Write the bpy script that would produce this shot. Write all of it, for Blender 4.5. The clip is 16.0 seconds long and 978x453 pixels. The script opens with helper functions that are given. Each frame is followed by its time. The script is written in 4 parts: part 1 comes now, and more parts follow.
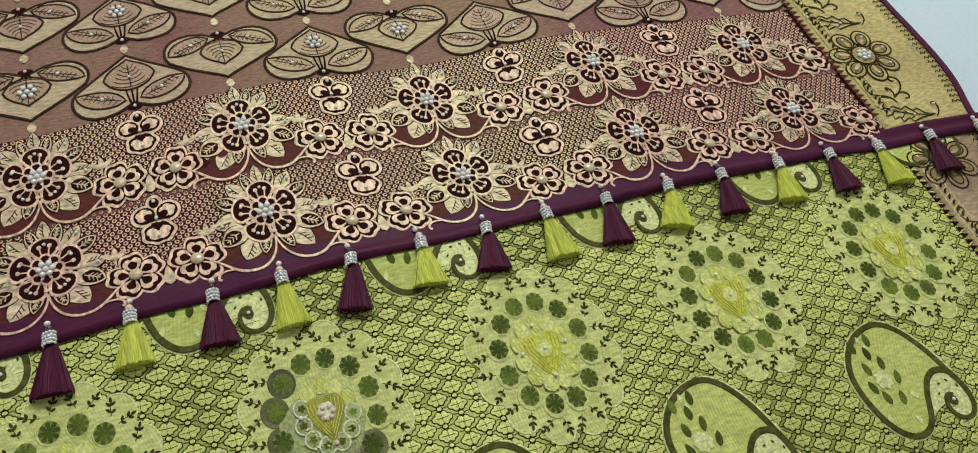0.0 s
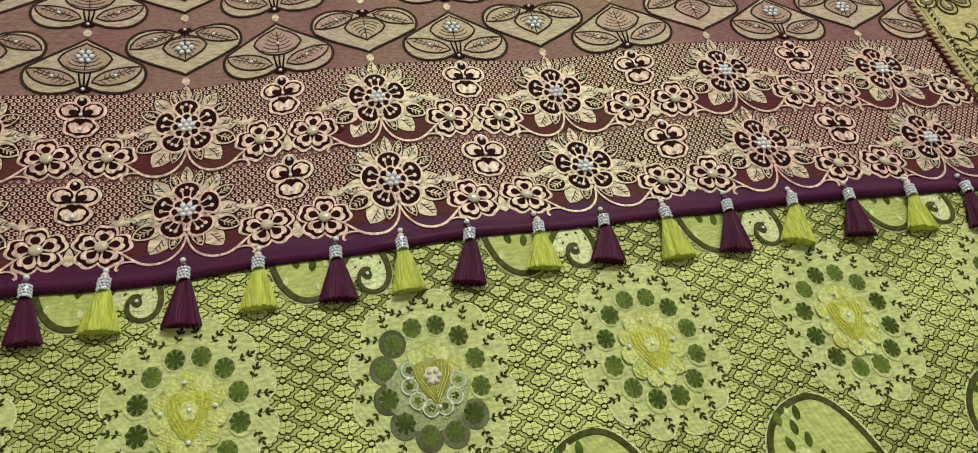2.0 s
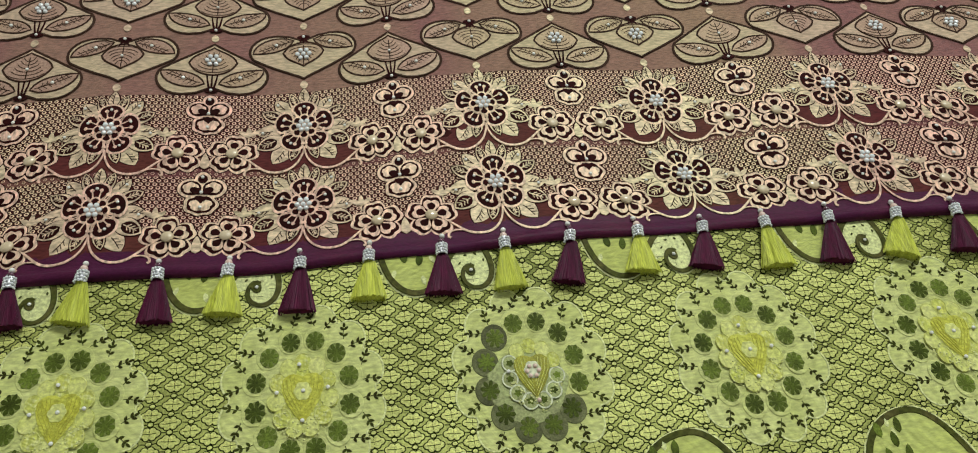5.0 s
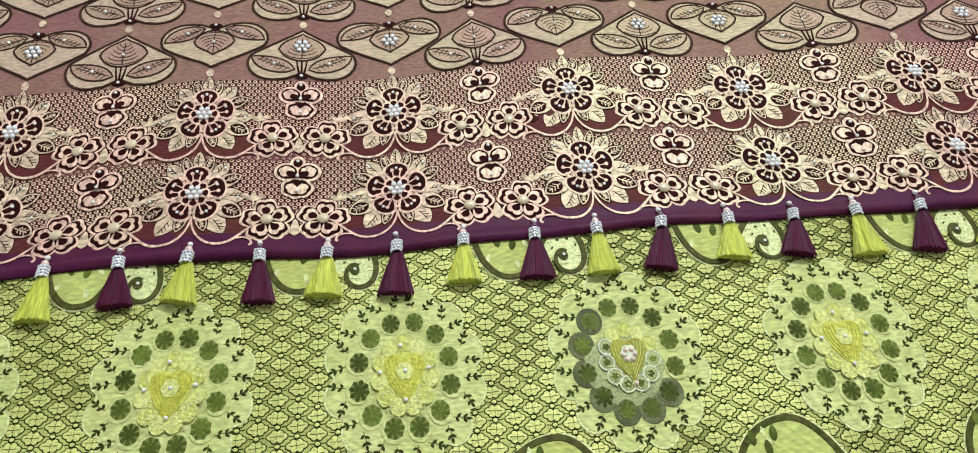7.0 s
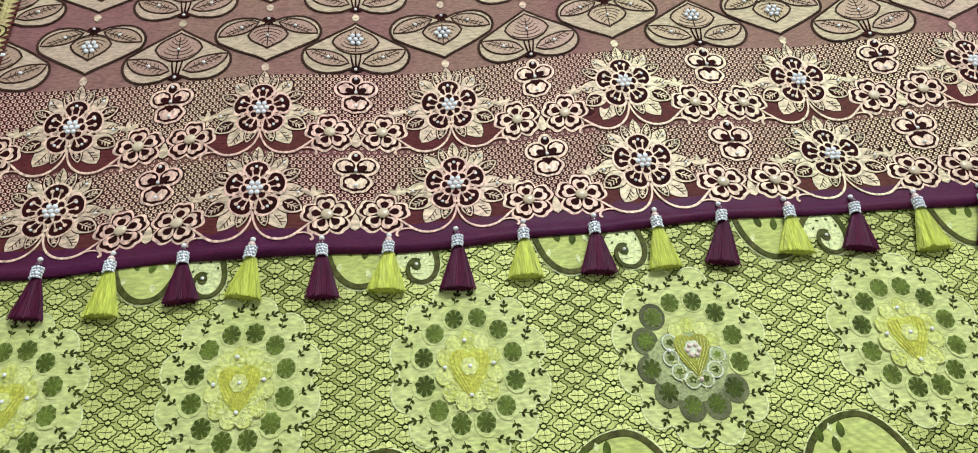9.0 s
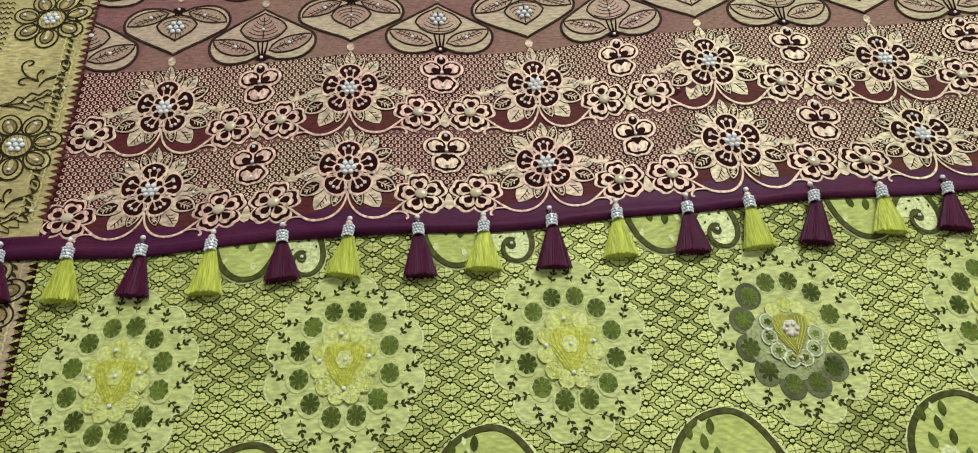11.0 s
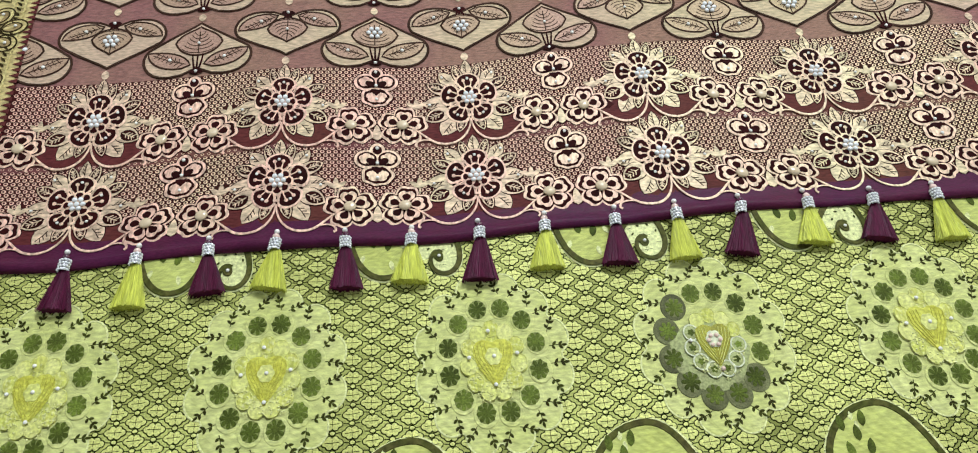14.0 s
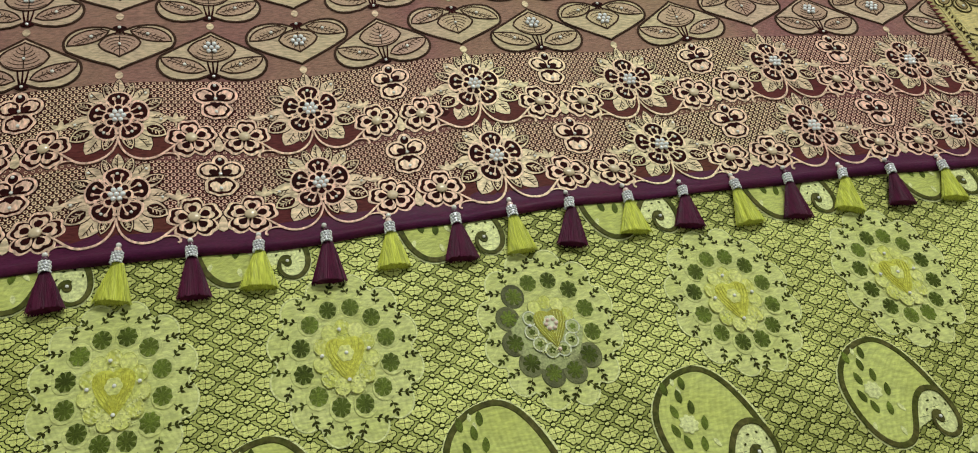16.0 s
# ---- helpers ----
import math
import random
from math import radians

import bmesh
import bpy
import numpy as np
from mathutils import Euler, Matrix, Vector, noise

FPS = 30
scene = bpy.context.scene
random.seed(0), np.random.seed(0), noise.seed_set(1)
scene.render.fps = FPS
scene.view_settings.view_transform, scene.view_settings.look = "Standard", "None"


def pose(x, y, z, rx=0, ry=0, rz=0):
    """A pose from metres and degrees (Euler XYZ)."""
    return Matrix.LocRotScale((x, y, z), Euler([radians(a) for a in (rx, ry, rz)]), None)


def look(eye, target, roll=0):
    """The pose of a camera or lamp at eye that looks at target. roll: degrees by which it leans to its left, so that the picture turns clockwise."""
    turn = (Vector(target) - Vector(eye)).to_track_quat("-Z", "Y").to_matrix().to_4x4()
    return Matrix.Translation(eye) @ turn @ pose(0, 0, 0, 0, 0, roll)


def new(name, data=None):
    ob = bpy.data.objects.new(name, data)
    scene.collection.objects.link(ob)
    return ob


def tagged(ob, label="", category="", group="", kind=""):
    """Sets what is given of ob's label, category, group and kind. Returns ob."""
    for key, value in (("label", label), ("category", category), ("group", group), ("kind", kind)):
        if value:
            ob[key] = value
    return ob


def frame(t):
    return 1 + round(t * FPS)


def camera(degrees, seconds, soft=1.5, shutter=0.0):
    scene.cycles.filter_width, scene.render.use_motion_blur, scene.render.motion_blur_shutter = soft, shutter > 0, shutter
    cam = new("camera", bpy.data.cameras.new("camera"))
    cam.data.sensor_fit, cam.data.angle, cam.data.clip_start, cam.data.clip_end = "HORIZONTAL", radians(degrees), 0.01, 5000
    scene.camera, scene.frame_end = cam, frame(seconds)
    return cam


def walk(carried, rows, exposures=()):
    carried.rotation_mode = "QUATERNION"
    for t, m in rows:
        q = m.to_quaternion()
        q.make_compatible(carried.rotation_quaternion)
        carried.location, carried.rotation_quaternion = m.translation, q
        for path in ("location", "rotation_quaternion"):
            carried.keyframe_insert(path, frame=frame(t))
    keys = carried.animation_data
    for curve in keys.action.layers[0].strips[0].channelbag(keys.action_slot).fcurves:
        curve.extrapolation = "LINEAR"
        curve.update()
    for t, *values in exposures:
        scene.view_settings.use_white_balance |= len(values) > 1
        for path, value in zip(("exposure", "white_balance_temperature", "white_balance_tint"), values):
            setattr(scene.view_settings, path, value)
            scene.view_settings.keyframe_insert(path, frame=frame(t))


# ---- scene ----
cam = camera(60.4, 16.0, soft=1.0)
PATH = [
    (0, (-0.035, -0.299, 0.49), (0.559, 0.682, -1.149), 13.1),
    (0.5, (-0.047, -0.302, 0.487), (0.497, 0.7, -1.156), 12.3),
    (1, (-0.054, -0.305, 0.483), (0.423, 0.724, -1.164), 10.6),
    (1.5, (-0.058, -0.311, 0.483), (0.375, 0.742, -1.162), 10.3),
    (2, (-0.061, -0.319, 0.478), (0.343, 0.767, -1.153), 10.6),
    (2.5, (-0.063, -0.322, 0.48), (0.306, 0.779, -1.149), 10.1),
    (3, (-0.067, -0.328, 0.483), (0.256, 0.8, -1.137), 8.1),
    (3.5, (-0.069, -0.333, 0.485), (0.221, 0.809, -1.131), 6.9),
    (4, (-0.073, -0.334, 0.485), (0.186, 0.812, -1.134), 6.0),
    (6.5, (-0.111, -0.34, 0.485), (0.078, 0.817, -1.136), 3.6),
    (7, (-0.127, -0.337, 0.488), (0.031, 0.797, -1.152), 2.8),
    (7.5, (-0.135, -0.336, 0.487), (-0.002, 0.789, -1.161), 1.8),
    (8, (-0.141, -0.329, 0.492), (-0.023, 0.782, -1.167), 1.2),
    (8.5, (-0.148, -0.328, 0.492), (-0.032, 0.783, -1.168), 1.1),
    (11, (-0.211, -0.326, 0.496), (-0.136, 0.741, -1.194), -0.4),
    (11.5, (-0.227, -0.328, 0.499), (-0.204, 0.741, -1.191), -2.7),
    (12, (-0.23, -0.331, 0.504), (-0.238, 0.737, -1.186), -3.8),
    (12.5, (-0.214, -0.336, 0.506), (-0.22, 0.749, -1.174), -3.6),
    (13, (-0.2, -0.336, 0.499), (-0.16, 0.753, -1.178), -1.7),
    (13.5, (-0.185, -0.334, 0.496), (-0.106, 0.753, -1.181), 0.1),
    (14, (-0.17, -0.33, 0.496), (-0.062, 0.761, -1.177), 0.7),
    (14.5, (-0.163, -0.33, 0.5), (0.047, 0.743, -1.175), 3.6),
    (15, (-0.169, -0.335, 0.498), (0.153, 0.727, -1.166), 8.1),
    (15.5, (-0.177, -0.345, 0.507), (0.229, 0.727, -1.131), 10.9),
    (16, (-0.175, -0.361, 0.513), (0.299, 0.718, -1.103), 12.9),
]
EXPOSURES = [(0.0, -0.38, 6500, 8), (1.5, -0.28, 6500, 8), (3.5, -0.38, 6500, 6), (4.2, -0.38, 6500, 6), (6.5, 0.02, 6100, 9), (7.0, 0.18, 6000, 11), (8.5, 0.20, 5800, 10),
             (11.0, -0.10, 6200, 9), (12.5, -0.08, 6300, 14), (13.5, 0.05, 6200, 12), (14.0, 0.16, 6000, 11), (14.5, 0.16, 6000, 11), (15.0, 0.12, 6100, 8), (16.0, -0.32, 6600, 5)]
LAMP_WATTS = 95.0
walk(cam, [(t, look(eye, target, roll)) for t, eye, target, roll in PATH], EXPOSURES)

# ---------------------------------------------------------------- world and light
world = bpy.data.worlds.new("world")
scene.world = world
world.use_nodes = True
world.node_tree.nodes["Background"].inputs[0].default_value = (0.75, 0.87, 1.0, 1)
world.node_tree.nodes["Background"].inputs[1].default_value = 0.15

LAMP_AT = (0.70, 1.70, 2.60)
lamp = bpy.data.lights.new("ceiling_lamp", "AREA")
lamp.shape, lamp.size, lamp.size_y, lamp.energy = "RECTANGLE", 1.2, 0.3, LAMP_WATTS
lamp.color = (0.93, 0.98, 1.0)
lamp_ob = new("ceiling_lamp", lamp)
lamp_ob.matrix_world = pose(LAMP_AT[0], LAMP_AT[1], LAMP_AT[2] - 0.02)


# ---------------------------------------------------------------- materials
def material(name, col, rough=0.6, metal=0.0, col2=None, scale=8.0, stretch=(1, 1, 1), soft=(0.4, 0.6),
             grain=0.25, grain_scale=900.0, grain_stretch=(1, 1, 1), bump=0.3, sheen=0.0, col3=None, scale3=60.0, coat=0.0, spec=0.10,
             random_tint=0.0, ribs=0.0, sheen_zone=False):
    """Woven or moulded surface: a large cloudy change between two colours, a fine thread grain and its relief."""
    m = bpy.data.materials.new(name)
    m.use_nodes = True
    nt = m.node_tree
    b = nt.nodes["Principled BSDF"]
    tc = nt.nodes.new("ShaderNodeTexCoord")

    def mapped(st):
        mp = nt.nodes.new("ShaderNodeMapping")
        mp.inputs["Scale"].default_value = st
        nt.links.new(tc.outputs["Object"], mp.inputs["Vector"])
        return mp.outputs["Vector"]

    def noise_tex(vec, sc, detail=3.0):
        n = nt.nodes.new("ShaderNodeTexNoise")
        n.inputs["Scale"].default_value, n.inputs["Detail"].default_value = sc, detail
        nt.links.new(vec, n.inputs["Vector"])
        return n.outputs["Fac"]

    def mix(fac, a, c, blend="MIX"):
        mx = nt.nodes.new("ShaderNodeMix")
        mx.data_type, mx.blend_type = "RGBA", blend
        for sock, v in ((mx.inputs[0], fac), (mx.inputs[6], a), (mx.inputs[7], c)):
            if hasattr(v, "is_output"):
                nt.links.new(v, sock)
            else:
                sock.default_value = v
        return mx.outputs[2]

    def remap(v, lo, hi, a=0.0, c=1.0):
        r = nt.nodes.new("ShaderNodeMapRange")
        nt.links.new(v, r.inputs[0])
        for i, val in zip((1, 2, 3, 4), (lo, hi, a, c)):
            r.inputs[i].default_value = val
        return r.outputs[0]

    colour = (*col, 1)
    if col2 and sheen_zone:
        # sheen put into the colour: rose turns to gold between two old fold lines
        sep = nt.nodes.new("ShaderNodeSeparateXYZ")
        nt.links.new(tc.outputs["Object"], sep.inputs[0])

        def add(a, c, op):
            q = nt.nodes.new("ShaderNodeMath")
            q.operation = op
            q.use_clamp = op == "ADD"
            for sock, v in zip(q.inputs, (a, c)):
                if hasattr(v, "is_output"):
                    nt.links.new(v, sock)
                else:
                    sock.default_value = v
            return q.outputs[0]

        # mask of the painted gold sheen across the width of the cloth
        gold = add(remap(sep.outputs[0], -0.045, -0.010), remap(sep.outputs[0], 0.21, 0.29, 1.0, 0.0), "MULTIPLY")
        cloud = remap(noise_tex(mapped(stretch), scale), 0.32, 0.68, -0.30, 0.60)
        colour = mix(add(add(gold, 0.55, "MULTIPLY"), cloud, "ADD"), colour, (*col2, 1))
    elif col2:
        colour = mix(remap(noise_tex(mapped(stretch), scale), *soft), colour, (*col2, 1))
    if col3:
        colour = mix(remap(noise_tex(mapped((1, 1, 1)), scale3, 2.0), 0.5, 0.68), colour, (*col3, 1))
    if random_tint:
        oi = nt.nodes.new("ShaderNodeObjectInfo")
        v = remap(oi.outputs["Random"], 0, 1, 1 - random_tint, 1 + random_tint)
        colour = mix(1.0, colour, v, "MULTIPLY")
    g = noise_tex(mapped(grain_stretch), grain_scale, 2.0)
    if grain:
        colour = mix(1.0, colour, remap(g, 0.3, 0.7, 1 - grain, 1 + grain), "MULTIPLY")
    if hasattr(colour, "is_output"):
        nt.links.new(colour, b.inputs["Base Color"])
    else:
        b.inputs["Base Color"].default_value = colour
    height = g
    if ribs:
        w = nt.nodes.new("ShaderNodeTexWave")
        w.inputs["Scale"].default_value, w.inputs["Distortion"].default_value = ribs, 1.5
        w.bands_direction = "Y"
        nt.links.new(tc.outputs["Object"], w.inputs["Vector"])
        ad = nt.nodes.new("ShaderNodeMath")
        nt.links.new(g, ad.inputs[0])
        nt.links.new(w.outputs["Fac"], ad.inputs[1])
        height = ad.outputs[0]
    if bump:
        bp = nt.nodes.new("ShaderNodeBump")
        bp.inputs["Strength"].default_value, bp.inputs["Distance"].default_value = bump, 0.0004
        nt.links.new(height, bp.inputs["Height"])
        nt.links.new(bp.outputs["Normal"], b.inputs["Normal"])
    nt.links.new(remap(g, 0.3, 0.7, max(rough - 0.1, 0.03), min(rough + 0.1, 1.0)), b.inputs["Roughness"])
    b.inputs["Metallic"].default_value = metal * 0.3
    b.inputs["Specular IOR Level"].default_value = spec
    b.inputs["Sheen Weight"].default_value = sheen * 0.15
    b.inputs["Coat Weight"].default_value = coat
    return m


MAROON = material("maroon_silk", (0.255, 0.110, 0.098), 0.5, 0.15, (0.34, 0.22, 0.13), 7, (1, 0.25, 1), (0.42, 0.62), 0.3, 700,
                  (0.3, 1, 1), 0.5, 0.2, ribs=600, sheen_zone=True)
PANEL = material("dark_weave", (0.048, 0.0095, 0.0088), 0.7, 0.0, (0.030, 0.0105, 0.006), 7, (1, 0.3, 1), (0.42, 0.62), 0.35, 900, sheen_zone=True, spec=0.04)
STRIP = material("dark_rose_silk", (0.135, 0.040, 0.040), 0.6, 0.0, (0.15, 0.065, 0.040), 7, (1, 0.3, 1), (0.42, 0.62), 0.3, 700, (0.3, 1, 1), sheen_zone=True)
DARK = material("dark_maroon_thread", (0.029, 0.0042, 0.0040), 0.7, 0.0, (0.019, 0.0036, 0.0030), 40, grain=0.35, bump=0.5, spec=0.04)
BROWN = material("dark_brown_outline_thread", (0.052, 0.026, 0.017), 0.7, 0.0, (0.034, 0.017, 0.010), 40, grain=0.3, bump=0.5, spec=0.04)
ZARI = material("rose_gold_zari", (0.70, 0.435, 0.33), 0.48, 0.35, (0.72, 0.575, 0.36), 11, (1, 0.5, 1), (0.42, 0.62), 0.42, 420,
                (1, 0.4, 1), 0.6, sheen_zone=True)
RING = material("gold_ring_zari", (0.68, 0.42, 0.315), 0.5, 0.35, (0.76, 0.60, 0.36), 7, (1, 0.3, 1), (0.42, 0.6), 0.3, 500, sheen_zone=True)
LEAFZ = material("pale_leaf_zari", (0.58, 0.42, 0.285), 0.48, 0.35, (0.61, 0.515, 0.295), 13, (1, 0.6, 1), (0.42, 0.6), 0.45, 380, (0.5, 1, 1), 0.6, sheen_zone=True)
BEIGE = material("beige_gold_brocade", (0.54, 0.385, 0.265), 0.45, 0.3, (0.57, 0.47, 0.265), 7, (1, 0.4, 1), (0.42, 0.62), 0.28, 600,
                 (0.3, 1, 1), 0.5, ribs=500, sheen_zone=True)
ROSE = material("rose_brocade", (0.38, 0.235, 0.17), 0.45, 0.3, (0.42, 0.32, 0.175), 8, (1, 0.5, 1), (0.42, 0.62), 0.3, 600, sheen_zone=True)
GOLD = material("antique_gold_border", (0.63, 0.51, 0.21), 0.42, 0.4, (0.50, 0.39, 0.17), 12, (1, 1, 1), (0.4, 0.65), 0.3, 500,
                (0.35, 1, 1), 0.6, ribs=500)
GOLDROSE = material("rose_gold_border", (0.52, 0.375, 0.235), 0.42, 0.4, (0.38, 0.25, 0.16), 12, (1, 1, 1), (0.4, 0.65), 0.3, 500,
                    (0.35, 1, 1), 0.6, ribs=500)
OLIVE = material("olive_outline_thread", (0.030, 0.021, 0.007), 0.7, 0.0, (0.050, 0.035, 0.012), 50, grain=0.3, spec=0.04)
FILL = material("dark_rose_satin", (0.095, 0.020, 0.020), 0.6, 0.0, (0.105, 0.034, 0.022), 9, (1, 0.4, 1), (0.42, 0.62), 0.3, 700, (0.3, 1, 1), sheen_zone=True, spec=0.05)
GOLDLINE = material("pale_gold_cord", (0.66, 0.57, 0.24), 0.45, 0.3, (0.55, 0.45, 0.18), 40, grain=0.3, grain_scale=500)
UMBER = material("umber_border_silk", (0.25, 0.175, 0.075), 0.5, 0.2, (0.32, 0.23, 0.10), 60, grain=0.35, grain_scale=500, ribs=450)
PURPLE = material("purple_satin_piping", (0.064, 0.0062, 0.034), 0.5, 0.0, (0.075, 0.009, 0.030), 20, (1, 2, 1), (0.4, 0.65), 0.25, 900,
                  (0.4, 1, 1), 0.5, 0.35)
GROUND = material("moss_green_ground", (0.50, 0.52, 0.145), 0.55, 0.1, (0.23, 0.245, 0.055), 9, (1, 1.3, 1), (0.42, 0.6), 0.3, 800,
                  (1, 1, 1), 0.5)
LATTICE_LINE = material("dark_green_line_thread", (0.013, 0.020, 0.0020), 0.7, 0.0, (0.011, 0.014, 0.0018), 9, (1, 1.3, 1), (0.42, 0.6), 0.3, 800, spec=0.04)
FLORET = material("lime_floret_zari", (0.63, 0.635, 0.20), 0.45, 0.25, (0.46, 0.465, 0.135), 9, (1, 1.3, 1), (0.42, 0.62), 0.3, 900,
                  (1, 1, 1), 0.5)
CREAM = material("pale_lime_medallion", (0.645, 0.655, 0.25), 0.45, 0.2, (0.58, 0.60, 0.20), 40, (1, 1, 1), (0.35, 0.65), 0.22, 500,
                 (0.35, 1, 1), 0.5, ribs=450)
CREAM_EDGE = material("cream_edge_thread", (0.64, 0.65, 0.29), 0.5, 0.15, grain=0.3, grain_scale=500)
YELLOW = material("yellow_core_silk", (0.64, 0.63, 0.15), 0.42, 0.2, (0.55, 0.57, 0.115), 60, (1, 1, 1), (0.35, 0.65), 0.25, 500,
                  (1, 0.35, 1), 0.6, ribs=380, col3=(0.72, 0.72, 0.30), scale3=420)
YELLOW2 = material("deep_yellow_heart", (0.49, 0.47, 0.060), 0.42, 0.25, (0.56, 0.55, 0.09), 80, grain=0.3, grain_scale=400, ribs=350)
PALE_YELLOW = material("pale_yellow_organza", (0.67, 0.665, 0.235), 0.38, 0.1, (0.60, 0.61, 0.17), 70, grain=0.25, grain_scale=450, ribs=420)
OCHRE = material("ochre_thread", (0.40, 0.375, 0.045), 0.5, 0.1, (0.46, 0.44, 0.06), 60, grain=0.3)
SEQUIN = material("clear_sequin", (0.66, 0.66, 0.26), 0.25, 0.1, grain=0.0, bump=0.0, spec=0.4, coat=0.2)
LACE = material("pale_lace_thread", (0.62, 0.63, 0.42), 0.5, 0.0, grain=0.3, grain_scale=400)
BUD = material("moss_green_bud", (0.115, 0.15, 0.022), 0.55, 0.1, (0.068, 0.085, 0.014), 60, grain=0.35, random_tint=0.4, spec=0.04)
SPRIG = material("dark_moss_thread", (0.055, 0.062, 0.011), 0.6, 0.0, (0.035, 0.034, 0.007), 60, grain=0.3, spec=0.04)
BUDVEIN = material("pale_moss_thread", (0.21, 0.235, 0.062), 0.55, 0.1, grain=0.3)
GREYBUD = material("grey_green_bud", (0.115, 0.117, 0.050), 0.5, 0.1, (0.17, 0.175, 0.075), 60, grain=0.3, random_tint=0.3, spec=0.04)
GREYNET = material("grey_green_silk", (0.25, 0.255, 0.11), 0.45, 0.15, (0.36, 0.39, 0.15), 35, grain=0.3, grain_scale=600)
AMBER = material("amber_heart", (0.24, 0.225, 0.024), 0.45, 0.2, (0.33, 0.31, 0.035), 60, grain=0.3)
PAISLEY = material("lime_paisley_silk", (0.53, 0.555, 0.145), 0.42, 0.2, (0.57, 0.60, 0.18), 25, (1, 1, 1), (0.35, 0.65), 0.22, 500,
                   (0.35, 1, 1), 0.5, ribs=450)
MOSSLINE = material("moss_outline_thread", (0.065, 0.070, 0.014), 0.55, 0.1, (0.095, 0.085, 0.025), 60, grain=0.4, grain_scale=300, spec=0.04)
PEARL = material("pearl", (0.85, 0.82, 0.74), 0.12, 0.0, grain=0.0, bump=0.0, spec=0.6, coat=0.6)
PINKPEARL = material("pink_pearl", (0.78, 0.56, 0.46), 0.18, 0.0, grain=0.0, bump=0.0, spec=0.6, coat=0.5)
CREAMPEARL = material("cream_half_pearl", (0.62, 0.48, 0.30), 0.2, 0.1, grain=0.0, bump=0.0, spec=0.6, coat=0.4)
STONE = material("white_rhinestone", (0.84, 0.83, 0.81), 0.08, 0.25, grain=0.0, bump=0.0, spec=0.6, coat=0.8)
SILVER = material("silver_cap", (0.36, 0.35, 0.36), 0.25, 0.9, grain=0.1, bump=0.2)
PURPLEBEAD = material("purple_bead", (0.07, 0.008, 0.03), 0.2, 0.0, grain=0.0, bump=0.0, spec=0.6, coat=0.5)
THREAD_P = material("purple_tassel_silk", (0.056, 0.0030, 0.019), 0.5, 0.0, (0.080, 0.006, 0.029), 120, (3, 0.2, 1), (0.4, 0.6), 0.3, 900,
                    (1, 0.1, 1), 0.4, 0.3)
THREAD_Y = material("lime_tassel_silk", (0.58, 0.60, 0.085), 0.45, 0.0, (0.46, 0.48, 0.055), 120, (3, 0.2, 1), (0.4, 0.6), 0.3, 900,
                    (1, 0.1, 1), 0.4, 0.3)
WHITE = material("white_floor", (0.60, 0.68, 0.72), 0.4, 0.0, (0.57, 0.655, 0.70), 3, grain=0.03, grain_scale=200, bump=0.05)
PAINT = material("wall_paint", (0.72, 0.70, 0.66), 0.8, 0.0, (0.69, 0.67, 0.63), 2, grain=0.04, grain_scale=150, bump=0.1)
GLOW = bpy.data.materials.new("lamp_diffuser")
GLOW.use_nodes = True
GLOW.node_tree.nodes["Principled BSDF"].inputs["Emission Color"].default_value = (0.93, 0.98, 1.0, 1)
GLOW.node_tree.nodes["Principled BSDF"].inputs["Emission Strength"].default_value = 6.0


# ---------------------------------------------------------------- the lie of the two cloth layers
def body_z(x, y):
    return -0.0024 + 0.0006 * math.sin(15 * x + 6 * y + 0.7) + 0.0004 * math.sin(23 * y - 9 * x + 2.0)


def pallu_z(x, y):
    z = 0.0012 + 0.0008 * math.sin(21.8 * x + 3 * y + 1.0) + 0.0005 * math.sin(37 * x - 8 * y)
    for at, lean, height in ((-0.022, 0.10, 0.0010), (0.252, 0.06, 0.0008), (-0.305, -0.05, 0.0008)):
        z += height * math.exp(-((x - at + lean * y) / 0.008) ** 2)
    return z


SWAY = ((-0.60, 0.001), (-0.52, -0.003), (-0.43, -0.0055), (-0.30, -0.0015), (-0.20, -0.0045), (-0.05, 0.0), (0.09, 0.0022), (0.24, 0.0025), (0.33, 0.0),
        (0.43, -0.004), (0.50, -0.0085), (0.61, -0.0145))


def sway(x):
    """How far the pallu has slipped along the floor, across its width."""
    for (x0, a), (x1, b) in zip(SWAY, SWAY[1:]):
        if x <= x1:
            t = min(max((x - x0) / (x1 - x0), 0.0), 1.0)
            return a + (b - a) * t * t * (3 - 2 * t)
    return SWAY[-1][1]


# how far the flowers of the lower row, the upper row and the three-leaf row have been pulled out of line (mm), one pair a repeat
PULL = ((0.044, ((4, -4.5), (1, 0), (0.5, -4.5), (-4, 0.5), (-5, -4.8), (-2, 0), (-1, -4))),
        (0.1205, ((4, -4), (1, -0.5), (1, -5), (-4, 4.5), (-8, -4.8), (-4, 3.5), (-5, -1.5))),
        (0.200, ((2, 6), (1, 2), (0, -1), (-4, 4), (-6, -1), (-4, 3), (-4, 0))))


